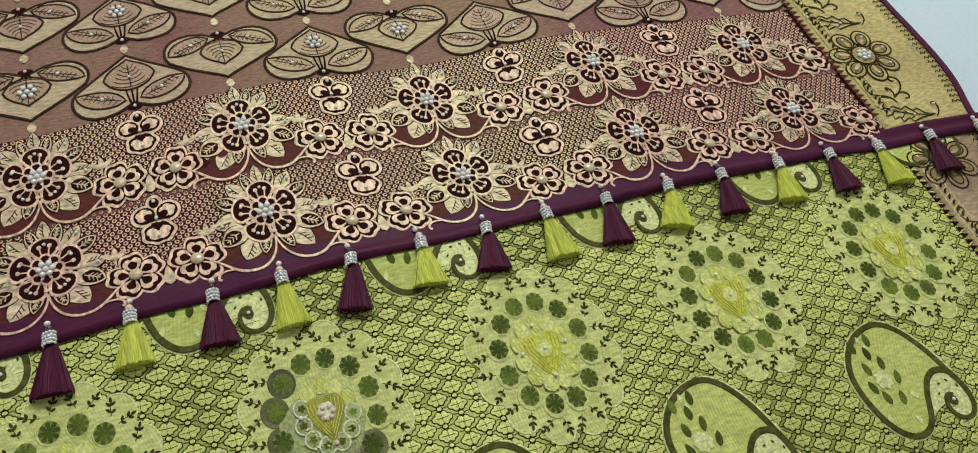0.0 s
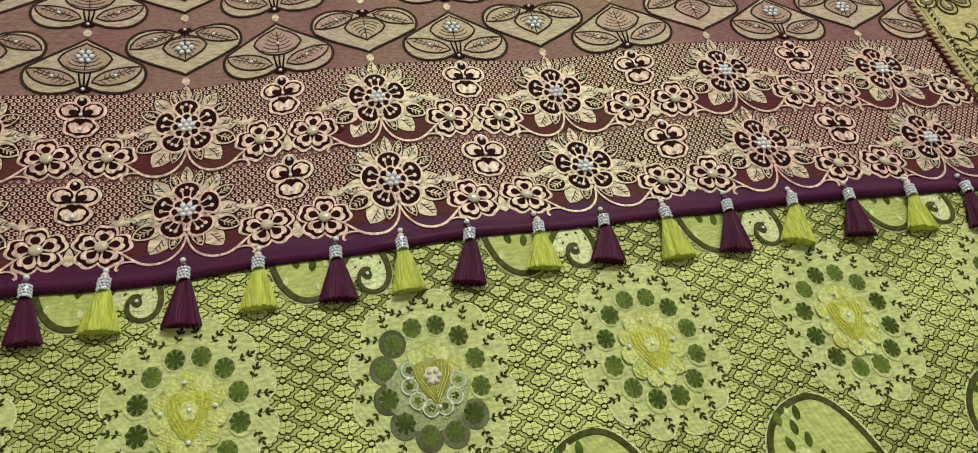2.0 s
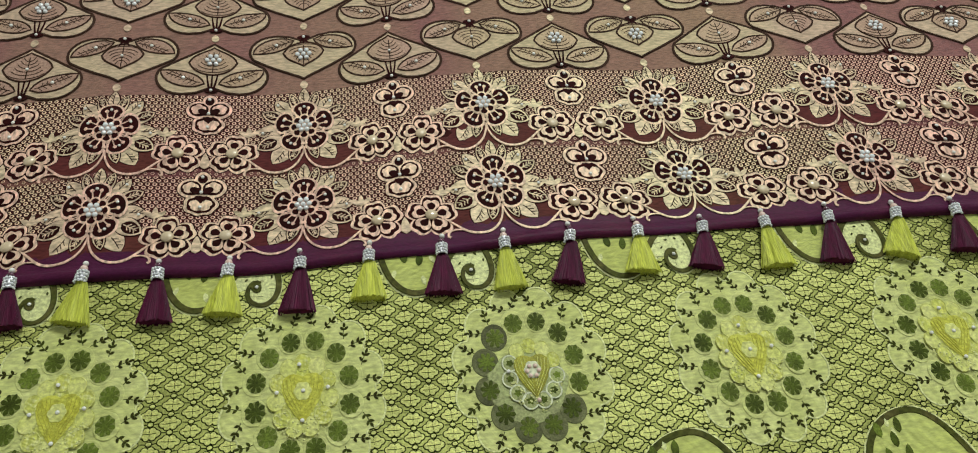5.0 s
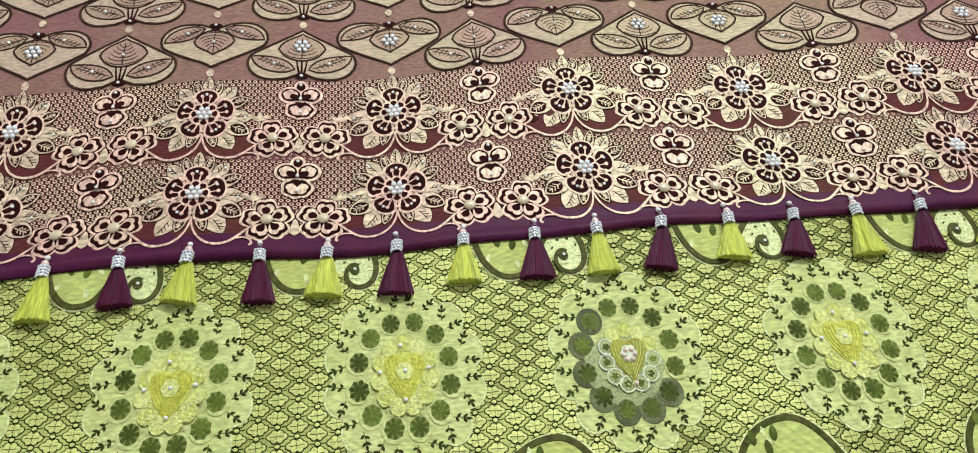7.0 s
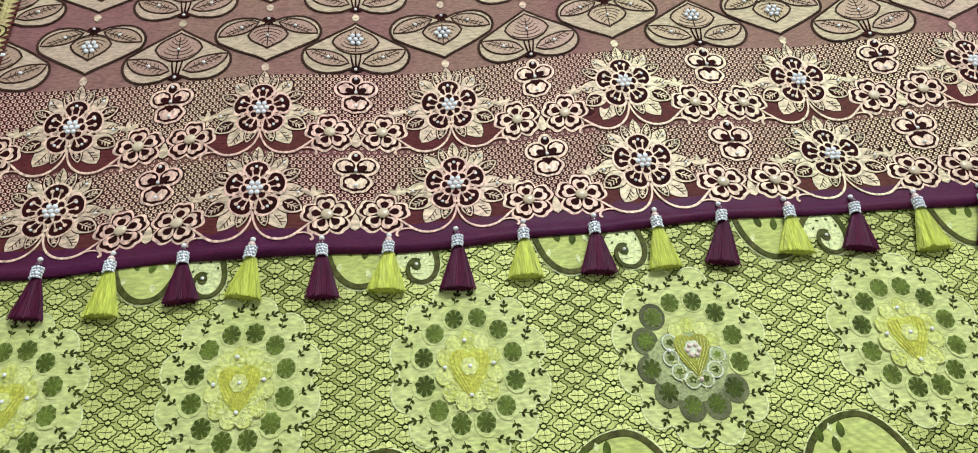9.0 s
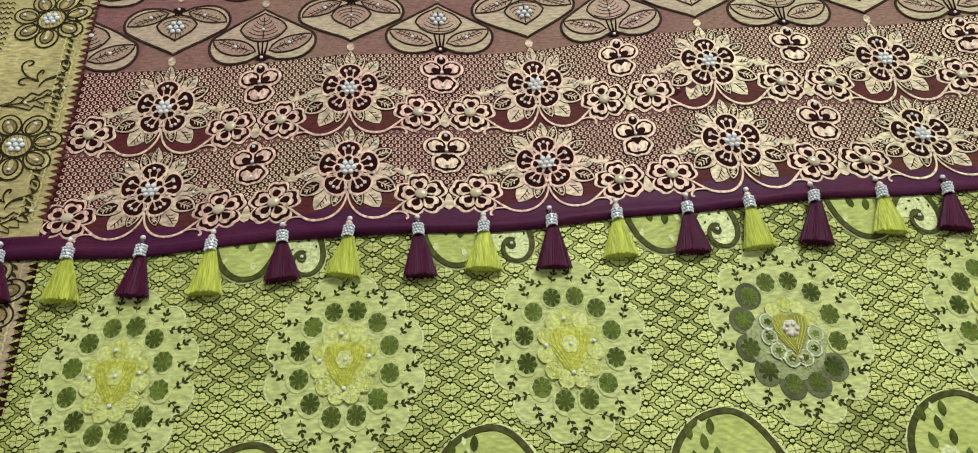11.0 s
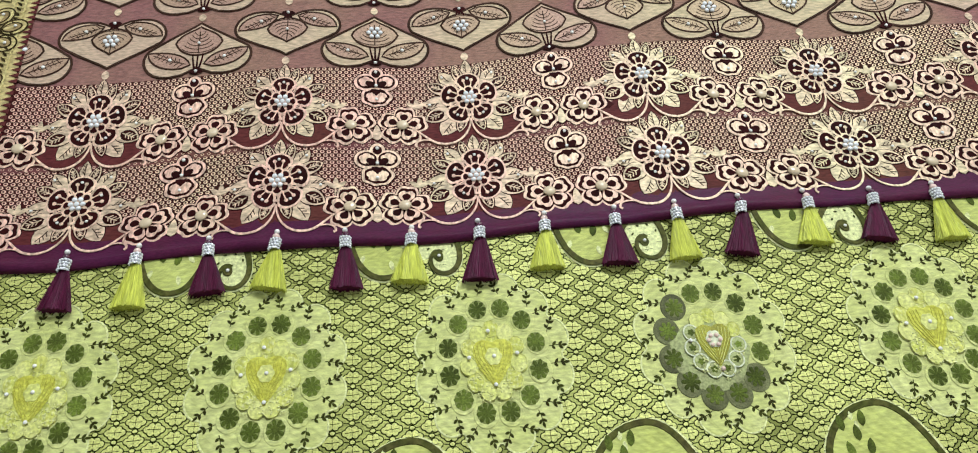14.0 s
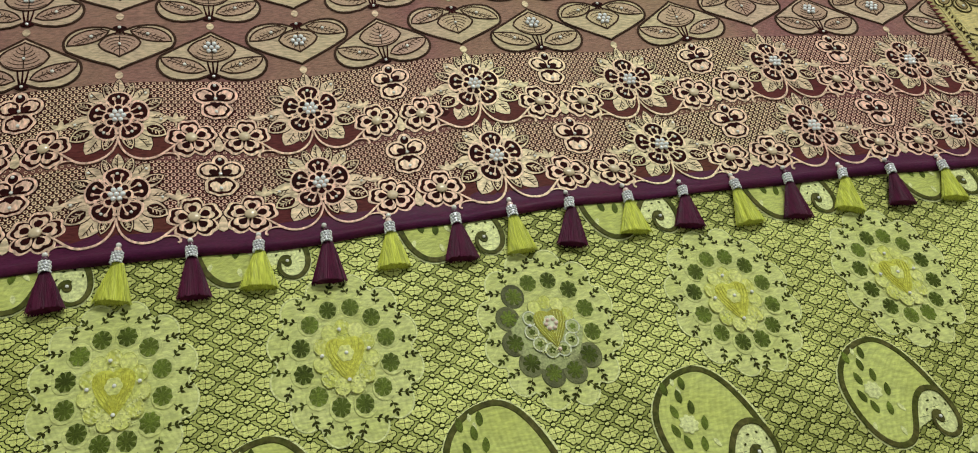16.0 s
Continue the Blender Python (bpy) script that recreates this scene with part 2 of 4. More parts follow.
def drift(x, y):
    """Where a point of the pallu has slipped to."""
    u = min(max(x / 0.144 + 3, 0.0), 6.0)
    i = min(int(u), 5)
    t = u - i
    t = t * t * (3 - 2 * t)
    levels = [(0.0, 0.0, 0.0)]
    for at, pulls in PULL:
        (ax, ay), (bx, by) = pulls[i], pulls[i + 1]
        levels.append((at, ax + (bx - ax) * t, ay + (by - ay) * t))
    dx, dy = levels[-1][1:]
    for (y0, ax, ay), (y1, bx, by) in zip(levels, levels[1:]):
        if y <= y1:
            k = min(max((y - y0) / (y1 - y0), 0.0), 1.0)
            dx, dy = ax + (bx - ax) * k, ay + (by - ay) * k
            break
    side = min(1.0, max(0.0, (0.54 - abs(x)) / 0.06))
    return (x + 0.001 * dx * side, y + 0.001 * dy * side + sway(x))


def border_z(x, y):
    """The gold side borders lie over the edge of the panel."""
    return pallu_z(x, y) + 0.0014


class Sheet:
    """Collects plates and ribbons in plan (metres), each lying a little above one of the cloth layers."""

    def __init__(self, lie, swayed=False):
        self.lie, self.v, self.f, self.swayed = lie, [], [], swayed or lie in (pallu_z, border_z)

    def add(self, verts, faces):
        n = len(self.v)
        self.v += [(x, y, z + self.lie(x, y)) for x, y, z in verts]
        self.f += [tuple(i + n for i in face) for face in faces]

    def plate(self, poly, low, thick, dome=0.0, rings=1):
        """A star-shaped plate with a bevelled rim, swelling towards the middle."""
        n = len(poly)
        cx, cy = sum(p[0] for p in poly) / n, sum(p[1] for p in poly) / n
        verts = [(x, y, low) for x, y in poly]
        faces = []
        for r in range(rings):
            k = 0.96 * (1 - r / rings)
            z = low + thick + dome * (1 - k * k)
            verts += [(cx + (x - cx) * k, cy + (y - cy) * k, z) for x, y in poly]
            a, b = r * n, (r + 1) * n
            faces += [(a + i, a + (i + 1) % n, b + (i + 1) % n, b + i) for i in range(n)]
        verts.append((cx, cy, low + thick + dome))
        a = rings * n
        faces += [(a + i, a + (i + 1) % n, len(verts) - 1) for i in range(n)]
        self.add(verts, faces)

    def ribbon(self, pts, width, low, thick, closed=False):
        """A flat cord along a line; width is one number or a function of the way along it (0 to 1)."""
        n = len(pts)
        verts, faces = [], []
        for i, (x, y) in enumerate(pts):
            a, b = (pts[i - 1], pts[(i + 1) % n]) if closed else (pts[max(i - 1, 0)], pts[min(i + 1, n - 1)])
            dx, dy = b[0] - a[0], b[1] - a[1]
            d = math.hypot(dx, dy) or 1.0
            w = (width(i / max(n - 1, 1)) if callable(width) else width) / 2
            px, py = -dy / d * w, dx / d * w
            verts += [(x - px, y - py, low), (x - px * 0.8, y - py * 0.8, low + thick), (x + px * 0.8, y + py * 0.8, low + thick),
                      (x + px, y + py, low)]
        for i in range(n if closed else n - 1):
            a, b = 4 * i, 4 * ((i + 1) % n)
            faces += [(a + 1, a, b, b + 1), (a + 2, a + 1, b + 1, b + 2), (a + 3, a + 2, b + 2, b + 3)]
        self.add(verts, faces)

    def ball(self, x, y, z, r, flat=1.0, n=10, m=6):
        """A bead whose middle lies z above the cloth."""
        verts = [(x, y, z + r * flat)]
        for j in range(1, m):
            a = math.pi * j / m
            verts += [(x + r * math.sin(a) * math.cos(2 * math.pi * i / n), y + r * math.sin(a) * math.sin(2 * math.pi * i / n),
                       z + r * flat * math.cos(a)) for i in range(n)]
        verts.append((x, y, z - r * flat))
        faces = [(0, 1 + i, 1 + (i + 1) % n) for i in range(n)]
        for j in range(m - 2):
            a, b = 1 + j * n, 1 + (j + 1) * n
            faces += [(a + i, b + i, b + (i + 1) % n, a + (i + 1) % n) for i in range(n)]
        a = 1 + (m - 2) * n
        faces += [(a + i, len(verts) - 1, a + (i + 1) % n) for i in range(n)]
        k = len(self.v)
        base = self.lie(x, y)
        self.v += [(p, q, s + base) for p, q, s in verts]
        self.f += [tuple(i + k for i in face) for face in faces]


def part(name, sheet, mat, parent=None, label="", smooth=False):
    if parent and parent.parent and parent.parent.parent:
        parent = parent.parent
    me = bpy.data.meshes.new(name)
    if sheet.swayed:
        sheet.v = [(*drift(x, y), z) for x, y, z in sheet.v]
    me.from_pydata(sheet.v, [], sheet.f)
    me.materials.append(mat)
    if smooth:
        me.shade_smooth()
    bm = bmesh.new()
    bm.from_mesh(me)
    bmesh.ops.recalc_face_normals(bm, faces=bm.faces)
    bm.to_mesh(me)
    bm.free()
    ob = new(name, me)
    ob.parent = parent
    if label:
        tagged(ob, label)
    return ob


# ---------------------------------------------------------------- plan shapes (about the origin, then moved)
def moved(poly, x, y, turn=0.0, sx=1.0, sy=None):
    sy = sx if sy is None else sy
    c, s = math.cos(radians(turn)), math.sin(radians(turn))
    return [(x + c * px * sx - s * py * sy, y + s * px * sx + c * py * sy) for px, py in poly]


def lobed(n, r, depth, steps=8, phase=0.0, power=1.0):
    """A rosette of n rounded lobes."""
    out = []
    for i in range(n * steps):
        a = 2 * math.pi * i / (n * steps)
        out.append((r * (1 - depth + depth * abs(math.cos(n * a / 2)) ** power) * math.cos(a + radians(phase)),
                    r * (1 - depth + depth * abs(math.cos(n * a / 2)) ** power) * math.sin(a + radians(phase))))
    return out


def scallop(n, r, steps=9, phase=0.0, k=1.15):
    """A rim of n overlapping round bumps."""
    sn = math.sin(math.pi / n) * k
    c = r / (1 + sn)
    rho = r - c
    out = []
    for i in range(n * steps):
        a = 2 * math.pi * i / (n * steps)
        d = (a + math.pi / n) % (2 * math.pi / n) - math.pi / n
        q = c * math.cos(d) + math.sqrt(max(rho * rho - (c * math.sin(d)) ** 2, 0.0))
        out.append((q * math.cos(a + radians(phase)), q * math.sin(a + radians(phase))))
    return out


def oval(a, b, n=20):
    return [(a * math.cos(2 * math.pi * i / n), b * math.sin(2 * math.pi * i / n)) for i in range(n)]


def leaf(length, width, n=8, belly=0.45):
    """A pointed leaf from the origin along +x."""
    side = []
    for i in range(1, n):
        t = i / n
        side.append((length * t, width / 2 * math.sin(math.pi * t ** (math.log(0.5) / math.log(belly))) ** 0.68))
    return [(0, 0)] + [(x, -y) for x, y in side] + [(length, 0)] + side[::-1]


def petal(length, width, n=10):
    """A broad petal from the origin along +x, widest near its round end."""
    out = [(0, 0)]
    for i in range(n + 1):
        a = -1.9 + 3.8 * i / n
        out.append((length * 0.58 + length * 0.42 * math.cos(a), width / 2 * math.sin(a) * (1.0 if abs(a) < 1.6 else 0.95)))
    return out


def bezier(p, n=12):
    a, b, c, d = p
    return [tuple((1 - t) ** 3 * a[k] + 3 * (1 - t) ** 2 * t * b[k] + 3 * (1 - t) * t * t * c[k] + t ** 3 * d[k] for k in (0, 1))
            for t in (i / n for i in range(n + 1))]


P = 0.144          # repeat of the woven pattern along the cloth
STEP = 0.048       # tassel spacing
HALF = 0.505       # half width between the side borders
EDGE = 0.592       # half width of the cloth
TOP = 0.50         # how far the pallu goes on
FOOT = -0.42       # how far the body goes on

# ---------------------------------------------------------------- the room
def slab(name, x0, x1, y0, y1, z0, z1, mat, label, category):
    bm = bmesh.new()
    bmesh.ops.create_cube(bm, size=1.0)
    for v in bm.verts:
        v.co = ((x0 + x1) / 2 + v.co.x * (x1 - x0), (y0 + y1) / 2 + v.co.y * (y1 - y0), (z0 + z1) / 2 + v.co.z * (z1 - z0))
    me = bpy.data.meshes.new(name)
    bm.to_mesh(me)
    bm.free()
    me.materials.append(mat)
    return tagged(new(name, me), label, category, kind="structure")


slab("floor", -2.1, 2.7, -1.9, 2.9, -0.10, -0.0050, WHITE, "plain glossy white floor under the spread saree", "floor")
slab("wall_north", -2.1, 2.7, 2.9, 3.0, -0.10, 2.8, PAINT, "plain off-white painted wall", "wall")
slab("wall_south", -2.1, 2.7, -2.0, -1.9, -0.10, 2.8, PAINT, "plain off-white painted wall", "wall")
slab("wall_east", 2.7, 2.8, -2.0, 3.0, -0.10, 2.8, PAINT, "plain off-white painted wall", "wall")
slab("wall_west", -2.2, -2.1, -2.0, 3.0, -0.10, 2.8, PAINT, "plain off-white painted wall", "wall")
slab("ceiling", -2.2, 2.8, -2.0, 3.0, 2.8, 2.9, PAINT, "plain off-white ceiling", "ceiling")
fixture = tagged(slab("ceiling_light", LAMP_AT[0] - 0.65, LAMP_AT[0] + 0.65, LAMP_AT[1] - 0.2, LAMP_AT[1] + 0.2, LAMP_AT[2] + 0.02, 2.8,
                      PAINT, "white rectangular ceiling light fitting", "light"), kind="thing")
glow = Sheet(lambda x, y: 0.0)
glow.plate(moved([(-0.6, -0.15), (0.6, -0.15), (0.6, 0.15), (-0.6, 0.15)], LAMP_AT[0], LAMP_AT[1]), LAMP_AT[2] + 0.02, -0.012)
part("diffuser", glow, GLOW, fixture, "glowing white diffuser")


# ---------------------------------------------------------------- cloth sheets
def cloth(name, lie, x0, x1, y0, y1, mat, parent, lift=0.0, step=0.006, skirt=0.0, label="", edge=None):
    """A sheet of cloth that follows its layer; skirt: how deep its edges turn down; edge(x, y) may shift x."""
    nx, ny = max(2, round((x1 - x0) / step)), max(2, round((y1 - y0) / step))
    s = Sheet(lie)
    verts = []
    for j in range(ny + 1):
        for i in range(nx + 1):
            x, y = x0 + (x1 - x0) * i / nx, y0 + (y1 - y0) * j / ny
            if edge:
                x = edge(x, y)
            verts.append((x, y, lift))
    faces = [(j * (nx + 1) + i, j * (nx + 1) + i + 1, (j + 1) * (nx + 1) + i + 1, (j + 1) * (nx + 1) + i) for j in range(ny) for i in range(nx)]
    if skirt:
        ring = [i for i in range(nx + 1)] + [j * (nx + 1) + nx for j in range(1, ny + 1)] + \
               [ny * (nx + 1) + i for i in range(nx - 1, -1, -1)] + [j * (nx + 1) for j in range(ny - 1, 0, -1)]
        n = len(verts)
        verts += [(verts[k][0], verts[k][1], lift - skirt) for k in ring]
        faces += [(ring[k], n + k, n + (k + 1) % len(ring), ring[(k + 1) % len(ring)]) for k in range(len(ring))]
    s.add(verts, faces)
    return part(name, s, mat, parent, label, smooth=True)


def wavy(x, y):
    """The free side edges of the pallu wander a little."""
    far = max(0.0, (abs(x) - 0.53) / (EDGE - 0.53))
    if x > 0:
        return x + far * (0.010 * (1 - math.exp(-(y / 0.035) ** 2)) - 0.002 + 0.003 * math.sin(25 * y))
    return x + far * (0.013 / (1 + math.exp(-(y - 0.10) / 0.03)) - 0.002 + 0.0025 * math.sin(34 * y + 1))


saree = cloth("green_saree", body_z, -HALF, HALF, FOOT, 0.10, GROUND, None, 0.0, 0.008, 0.0015)
tagged(saree, "lime green silk saree body spread flat on the floor", "saree")
for s in (-1, 1):
    x0, x1 = sorted((s * (HALF - 0.001), s * EDGE))
    cloth("side_border", body_z, x0, x1, FOOT, 0.10, GOLDROSE, saree, 0.0006, 0.006, 0.0022, "rose gold brocade side border")

pallu = cloth("saree_pallu", pallu_z, -HALF, HALF, 0.004, TOP, MAROON, None, 0.0, 0.004, 0.0015)
tagged(pallu, "maroon and gold brocade saree pallu with tasselled purple edge", "saree")
for s in (-1, 1):
    x0, x1 = sorted((s * (HALF - 0.004), s * EDGE))
    cloth("side_border", border_z, x0, x1, 0.002, TOP, GOLD, pallu, 0.0002, 0.006, 0.004, "antique gold brocade side border", wavy)
cloth("plain_strip", pallu_z, -HALF + 0.004, HALF - 0.004, 0.0755, 0.0905, STRIP, pallu, 0.00045, 0.004, 0.0, "plain dark rose strip")
cloth("weave_panel", pallu_z, -HALF + 0.004, HALF - 0.004, 0.006, 0.157, PANEL, pallu, 0.0003, 0.004, 0.0, "dark maroon woven panel")

# purple piping along the front edge of the pallu
band = Sheet(lambda x, y: 0.0, True)
verts, faces = [], []
N = 240
for i in range(N + 1):
    x = -EDGE - 0.004 + (2 * EDGE + 0.010) * i / N
    w = 0.0008 * math.sin(19 * x + 1) + 0.0008 * math.sin(47 * x)
    top = pallu_z(x, 0.0)
    wide, low = (0.0165, 0.0) if abs(x) < HALF - 0.010 else (0.0050, 0.0018)
    for y, z in ((-0.0112 + w, body_z(x, -0.011) + 0.0008), (-0.0118 + w, body_z(x, -0.011) + 0.0022), (-0.0100 + w, top + 0.0008), (-0.0060 + w, top + 0.0022),
                 (-0.0050 + w, top + 0.0013), (0.0 + w, top + 0.0012), (wide * 0.4, pallu_z(x, 0.006) + 0.0008 + low), (wide, pallu_z(x, 0.0165) + 0.0004 + low)):
        verts.append((x, y, z))
for i in range(N):
    faces += [(8 * i + k, 8 * i + 8 + k, 8 * i + 9 + k, 8 * i + 1 + k) for k in range(7)]
band.v, band.f = verts, faces
part("edge_piping", band, PURPLE, pallu, "deep purple satin edge piping", smooth=True)
# piping on the long right-hand edge
side = Sheet(border_z)
side.ribbon([(wavy(EDGE, y) - 0.001, y) for y in (i * 0.01 for i in range(0, 50))], 0.007, 0.0004, 0.0010)
part("side_piping", side, PURPLE, pallu, "deep purple satin side piping")


# ---------------------------------------------------------------- motifs of the pallu
def stones(name, lie, spots, z, r, mat, parent, flat=0.75, label=""):
    """Sewn-on beads: pearls one by one, close-set rhinestones as one cluster."""
    s = Sheet(lie)
    for x, y in spots:
        if lie is pallu_z and abs(x) > HALF - 0.005:
            continue
        s.ball(x, y, z + r * flat * 0.6, r, flat)
        if name != "rhinestone":
            part(name, s, mat, parent, label, smooth=True)
            s = Sheet(lie)
    if s.v:
        part(name, s, mat, parent, label, smooth=True)


def cluster(x, y, r):
    return [(x, y)] + [(x + 2 * r * math.cos(radians(60 * k)), y + 2 * r * math.sin(radians(60 * k))) for k in range(6)]


# leaf tips round the large flower: across, along, width, whether it has a dark veined middle
LEAVES = [(0.000, 0.0395, 0.0090, 0), (0.010, 0.0345, 0.0080, 1), (0.0215, 0.0285, 0.0120, 0), (0.0315, 0.0170, 0.0115, 1), (0.0355, -0.0025, 0.0140, 0),
          (0.0340, -0.0190, 0.0150, 1), (0.0225, -0.0335, 0.0155, 0), (0.0095, -0.0320, 0.0085, 1)]
TALL = 1.13


def big_flower(x, y):
    base = Sheet(pallu_z)
    base.plate(moved(lobed(5, 0.0125, 0.10, 8, 90, 0.7), x, y, 0, 1, TALL), 0.00128, 0.0002, 0.0, 2)
    ob = part("flower_motif", base, ZARI, pallu, "large rose gold woven flower")
    rim = Sheet(pallu_z)
    rim.plate(moved(scallop(5, 0.0233, 8, 90, 1.22), x, y, 0, 1, TALL), 0.00122, 0.00012, 0.0, 3)
    part("dark_rim", rim, DARK, ob)
    # dark satin shows between the flower and the scrolls at its foot
    for sd in (-1, 1):
        fl = Sheet(pallu_z)
        fl.plate([(x + sd * a, y + b) for a, b in [(0.0, -0.012)] + bezier([(0.0, -0.036), (0.008, -0.045), (0.020, -0.044), (0.033, -0.037)], 8) +
                  [(0.046, -0.040), (0.044, -0.030), (0.030, -0.014)]], 0.00058, 0.0001, 0.0, 2)
        part("satin_fill", fl, FILL, ob)
    for tx, ty, w, kind in LEAVES:
        for s in ((-1, 1) if tx else (1,)):
            bx, by = x + s * tx * 0.44, y + ty * 0.44
            L = math.hypot(tx, ty) * 0.58
            turn = math.degrees(math.atan2(ty, s * tx))
            ed = Sheet(pallu_z)
            up = 0.00035 * kind
            w *= 0.98
            ed.plate(moved(leaf(L + 0.0009, w + 0.0015), bx, by, turn), 0.00062 + up, 0.0001, 0.0, 2)
            eob = part("leaf", ed, DARK, ob)
            lf = Sheet(pallu_z)
            lf.plate(moved(leaf(L, w), bx, by, turn), 0.00078 + up, 0.00012, 0.0, 2)
            part("leaf_blade", lf, LEAFZ, eob)
            c, sn = math.cos(radians(turn)), math.sin(radians(turn))
            dk = Sheet(pallu_z)
            if kind:
                dk.plate(moved(leaf(L * 0.66, w * 0.70), bx + L * 0.27 * c, by + L * 0.27 * sn, turn), 0.00095 + up, 0.0001)
                vein = Sheet(pallu_z)
                vein.ribbon(moved([(L * 0.34, 0), (L * 0.82, 0)], bx, by, turn), 0.0009, 0.0011 + up, 0.00012)
                for q in range(3):
                    a = L * (0.46 + 0.12 * q)
                    for sd in (-1, 1):
                        vein.ribbon(moved([(a, 0), (a + 0.0024, sd * w * 0.20)], bx, by, turn), 0.0008, 0.0011 + up, 0.00012)
                part("vein", vein, LEAFZ, eob)
            else:
                dk.ribbon(moved([(L * 0.40, 0), (L * 0.6, 0.0004), (L * 0.88, 0)], bx, by, turn), 0.0007, 0.0009 + up, 0.0002)
                for q in range(3):
                    a = L * (0.46 + 0.13 * q)
                    dk.ribbon(moved([(a, 0), (a + 0.0026, w * 0.24)], bx, by, turn), 0.0007, 0.0009 + up, 0.0002)
            part("leaf_centre", dk, DARK if kind else BROWN, eob)
            w /= 0.98
    for k in range(5):
        ang = 90 + 72 * k

        def pq(pts):
            return moved(moved(pts, 0, 0, ang), x, y, 0, 1, TALL)

        gp = Sheet(pallu_z)
        gp.plate(pq([(a + 0.0055, b) for a, b in petal(0.0178, 0.0206)]), 0.0013 + 0.00003 * k, 0.0002, 0.0, 2)
        pob = part("petal", gp, ZARI, ob)
        pt = Sheet(pallu_z)
        pt.plate(pq([(a + 0.0065, b) for a, b in petal(0.0154, 0.0164)]), 0.0016, 0.0001, 0.0, 2)
        part("petal_field", pt, DARK, pob, "dark maroon petal field")
        st = Sheet(pallu_z)
        for d in (-32, -11, 11, 32):
            a = radians(d)
            r = 0.0166 if abs(d) < 20 else 0.0150
            tip = pq([(r * math.cos(a), r * math.sin(a))])[0]
            st.ribbon([pq([(0.0085 * math.cos(a), 0.0085 * math.sin(a))])[0], tip], 0.0010, 0.0018, 0.0002)
            st.plate(moved(oval(0.0015, 0.0016, 8), *tip), 0.0018, 0.0003, 0.0002)
        part("stamen", st, ZARI, pob)
    disc = Sheet(pallu_z)
    disc.plate(moved(lobed(8, 0.0114, 0.16, 6, 0, 0.6), x, y, 0, 1, TALL), 0.0020, 0.0002, 0.0, 2)
    dob = part("flower_centre", disc, ZARI, ob)
    dots = Sheet(pallu_z)
    dots.plate(moved(lobed(8, 0.0098, 0.24, 6, 0, 0.6), x, y, 0, 1, TALL), 0.00232, 0.0001, 0.0, 2)
    part("dark_eye", dots, DARK, dob)
    spokes = Sheet(pallu_z)
    spokes.plate(moved(lobed(8, 0.0085, 0.55, 6, 22.5, 2.5), x, y, 0, 1, TALL), 0.00255, 0.0001, 0.0, 1)
    part("pale_star", spokes, ZARI, dob)
    stones("rhinestone", pallu_z, [(a, y + (b - y) * 1.1) for a, b in cluster(x, y, 0.0021)], 0.0026, 0.0020, STONE, dob, label="white rhinestone cluster")
    # scrolls at the foot
    for s in (-1, 1):
        sc = Sheet(pallu_z)
        line = bezier([(0, -0.020), (0.001, -0.037), (0.012, -0.046), (0.024, -0.0430)]) + bezier([(0.024, -0.0430), (0.032, -0.041), (0.036, -0.033), (0.045, -0.027)])[1:]
        sc.ribbon([(x + s * a, y + b) for a, b in line], lambda t: 0.0012 + 0.0010 * math.sin(math.pi * t), 0.0016, 0.0004)
        hook = bezier([(0.029, -0.0405), (0.036, -0.0370), (0.0435, -0.0385), (0.0430, -0.0440)]) + [(0.0415, -0.0450)]
        sc.ribbon([(x + s * a, y + b) for a, b in hook], lambda t: 0.0010 + 0.0010 * t, 0.00165, 0.0004)
        part("scroll", sc, ZARI, ob)
        sp = Sheet(pallu_z)
        bx, by = x + s * 0.0415, y - 0.006
        sp.ribbon([(bx, by - 0.006), (bx, by + 0.002)], 0.0012, 0.0007, 0.0003)
        for a in (40, 90, 140):
            sp.plate(moved(leaf(0.0100, 0.0040, 6), bx, by, a), 0.0007, 0.0003, 0.0001)
        part("sprig", sp, LEAFZ, ob)
    stones("pearl", pallu_z, [(x + s * q, y + w) for s in (-1, 1) for q, w in ((0.020, 0.023), (0.031, -0.004), (0.0155, 0.0075), (0.010, -0.016))] + [(x, y + 0.020)],
           0.0017, 0.0012, PEARL, ob)


def heart_petal(length, width):
    """A petal from the origin along +x with a notch in its round end."""
    return [(px - (0.16 * length * max(0.0, 1 - abs(py) / (0.22 * width)) if px > 0.5 * length else 0), py) for px, py in petal(length, width, 14)]


def notched(n, r, phase, k, cut):
    """A rim of n round bumps, each with a notch in its crown."""
    out = []
    for px, py in scallop(n, r, 12, phase, k):
        d = (math.degrees(math.atan2(py, px)) - phase + 180 / n) % (360 / n) - 180 / n
        f = 1 - cut * max(0.0, 1 - abs(d) / 13) + 0.5 * cut * math.exp(-((abs(d) - 19) / 7) ** 2)
        out.append((px * f, py * f))
    return out


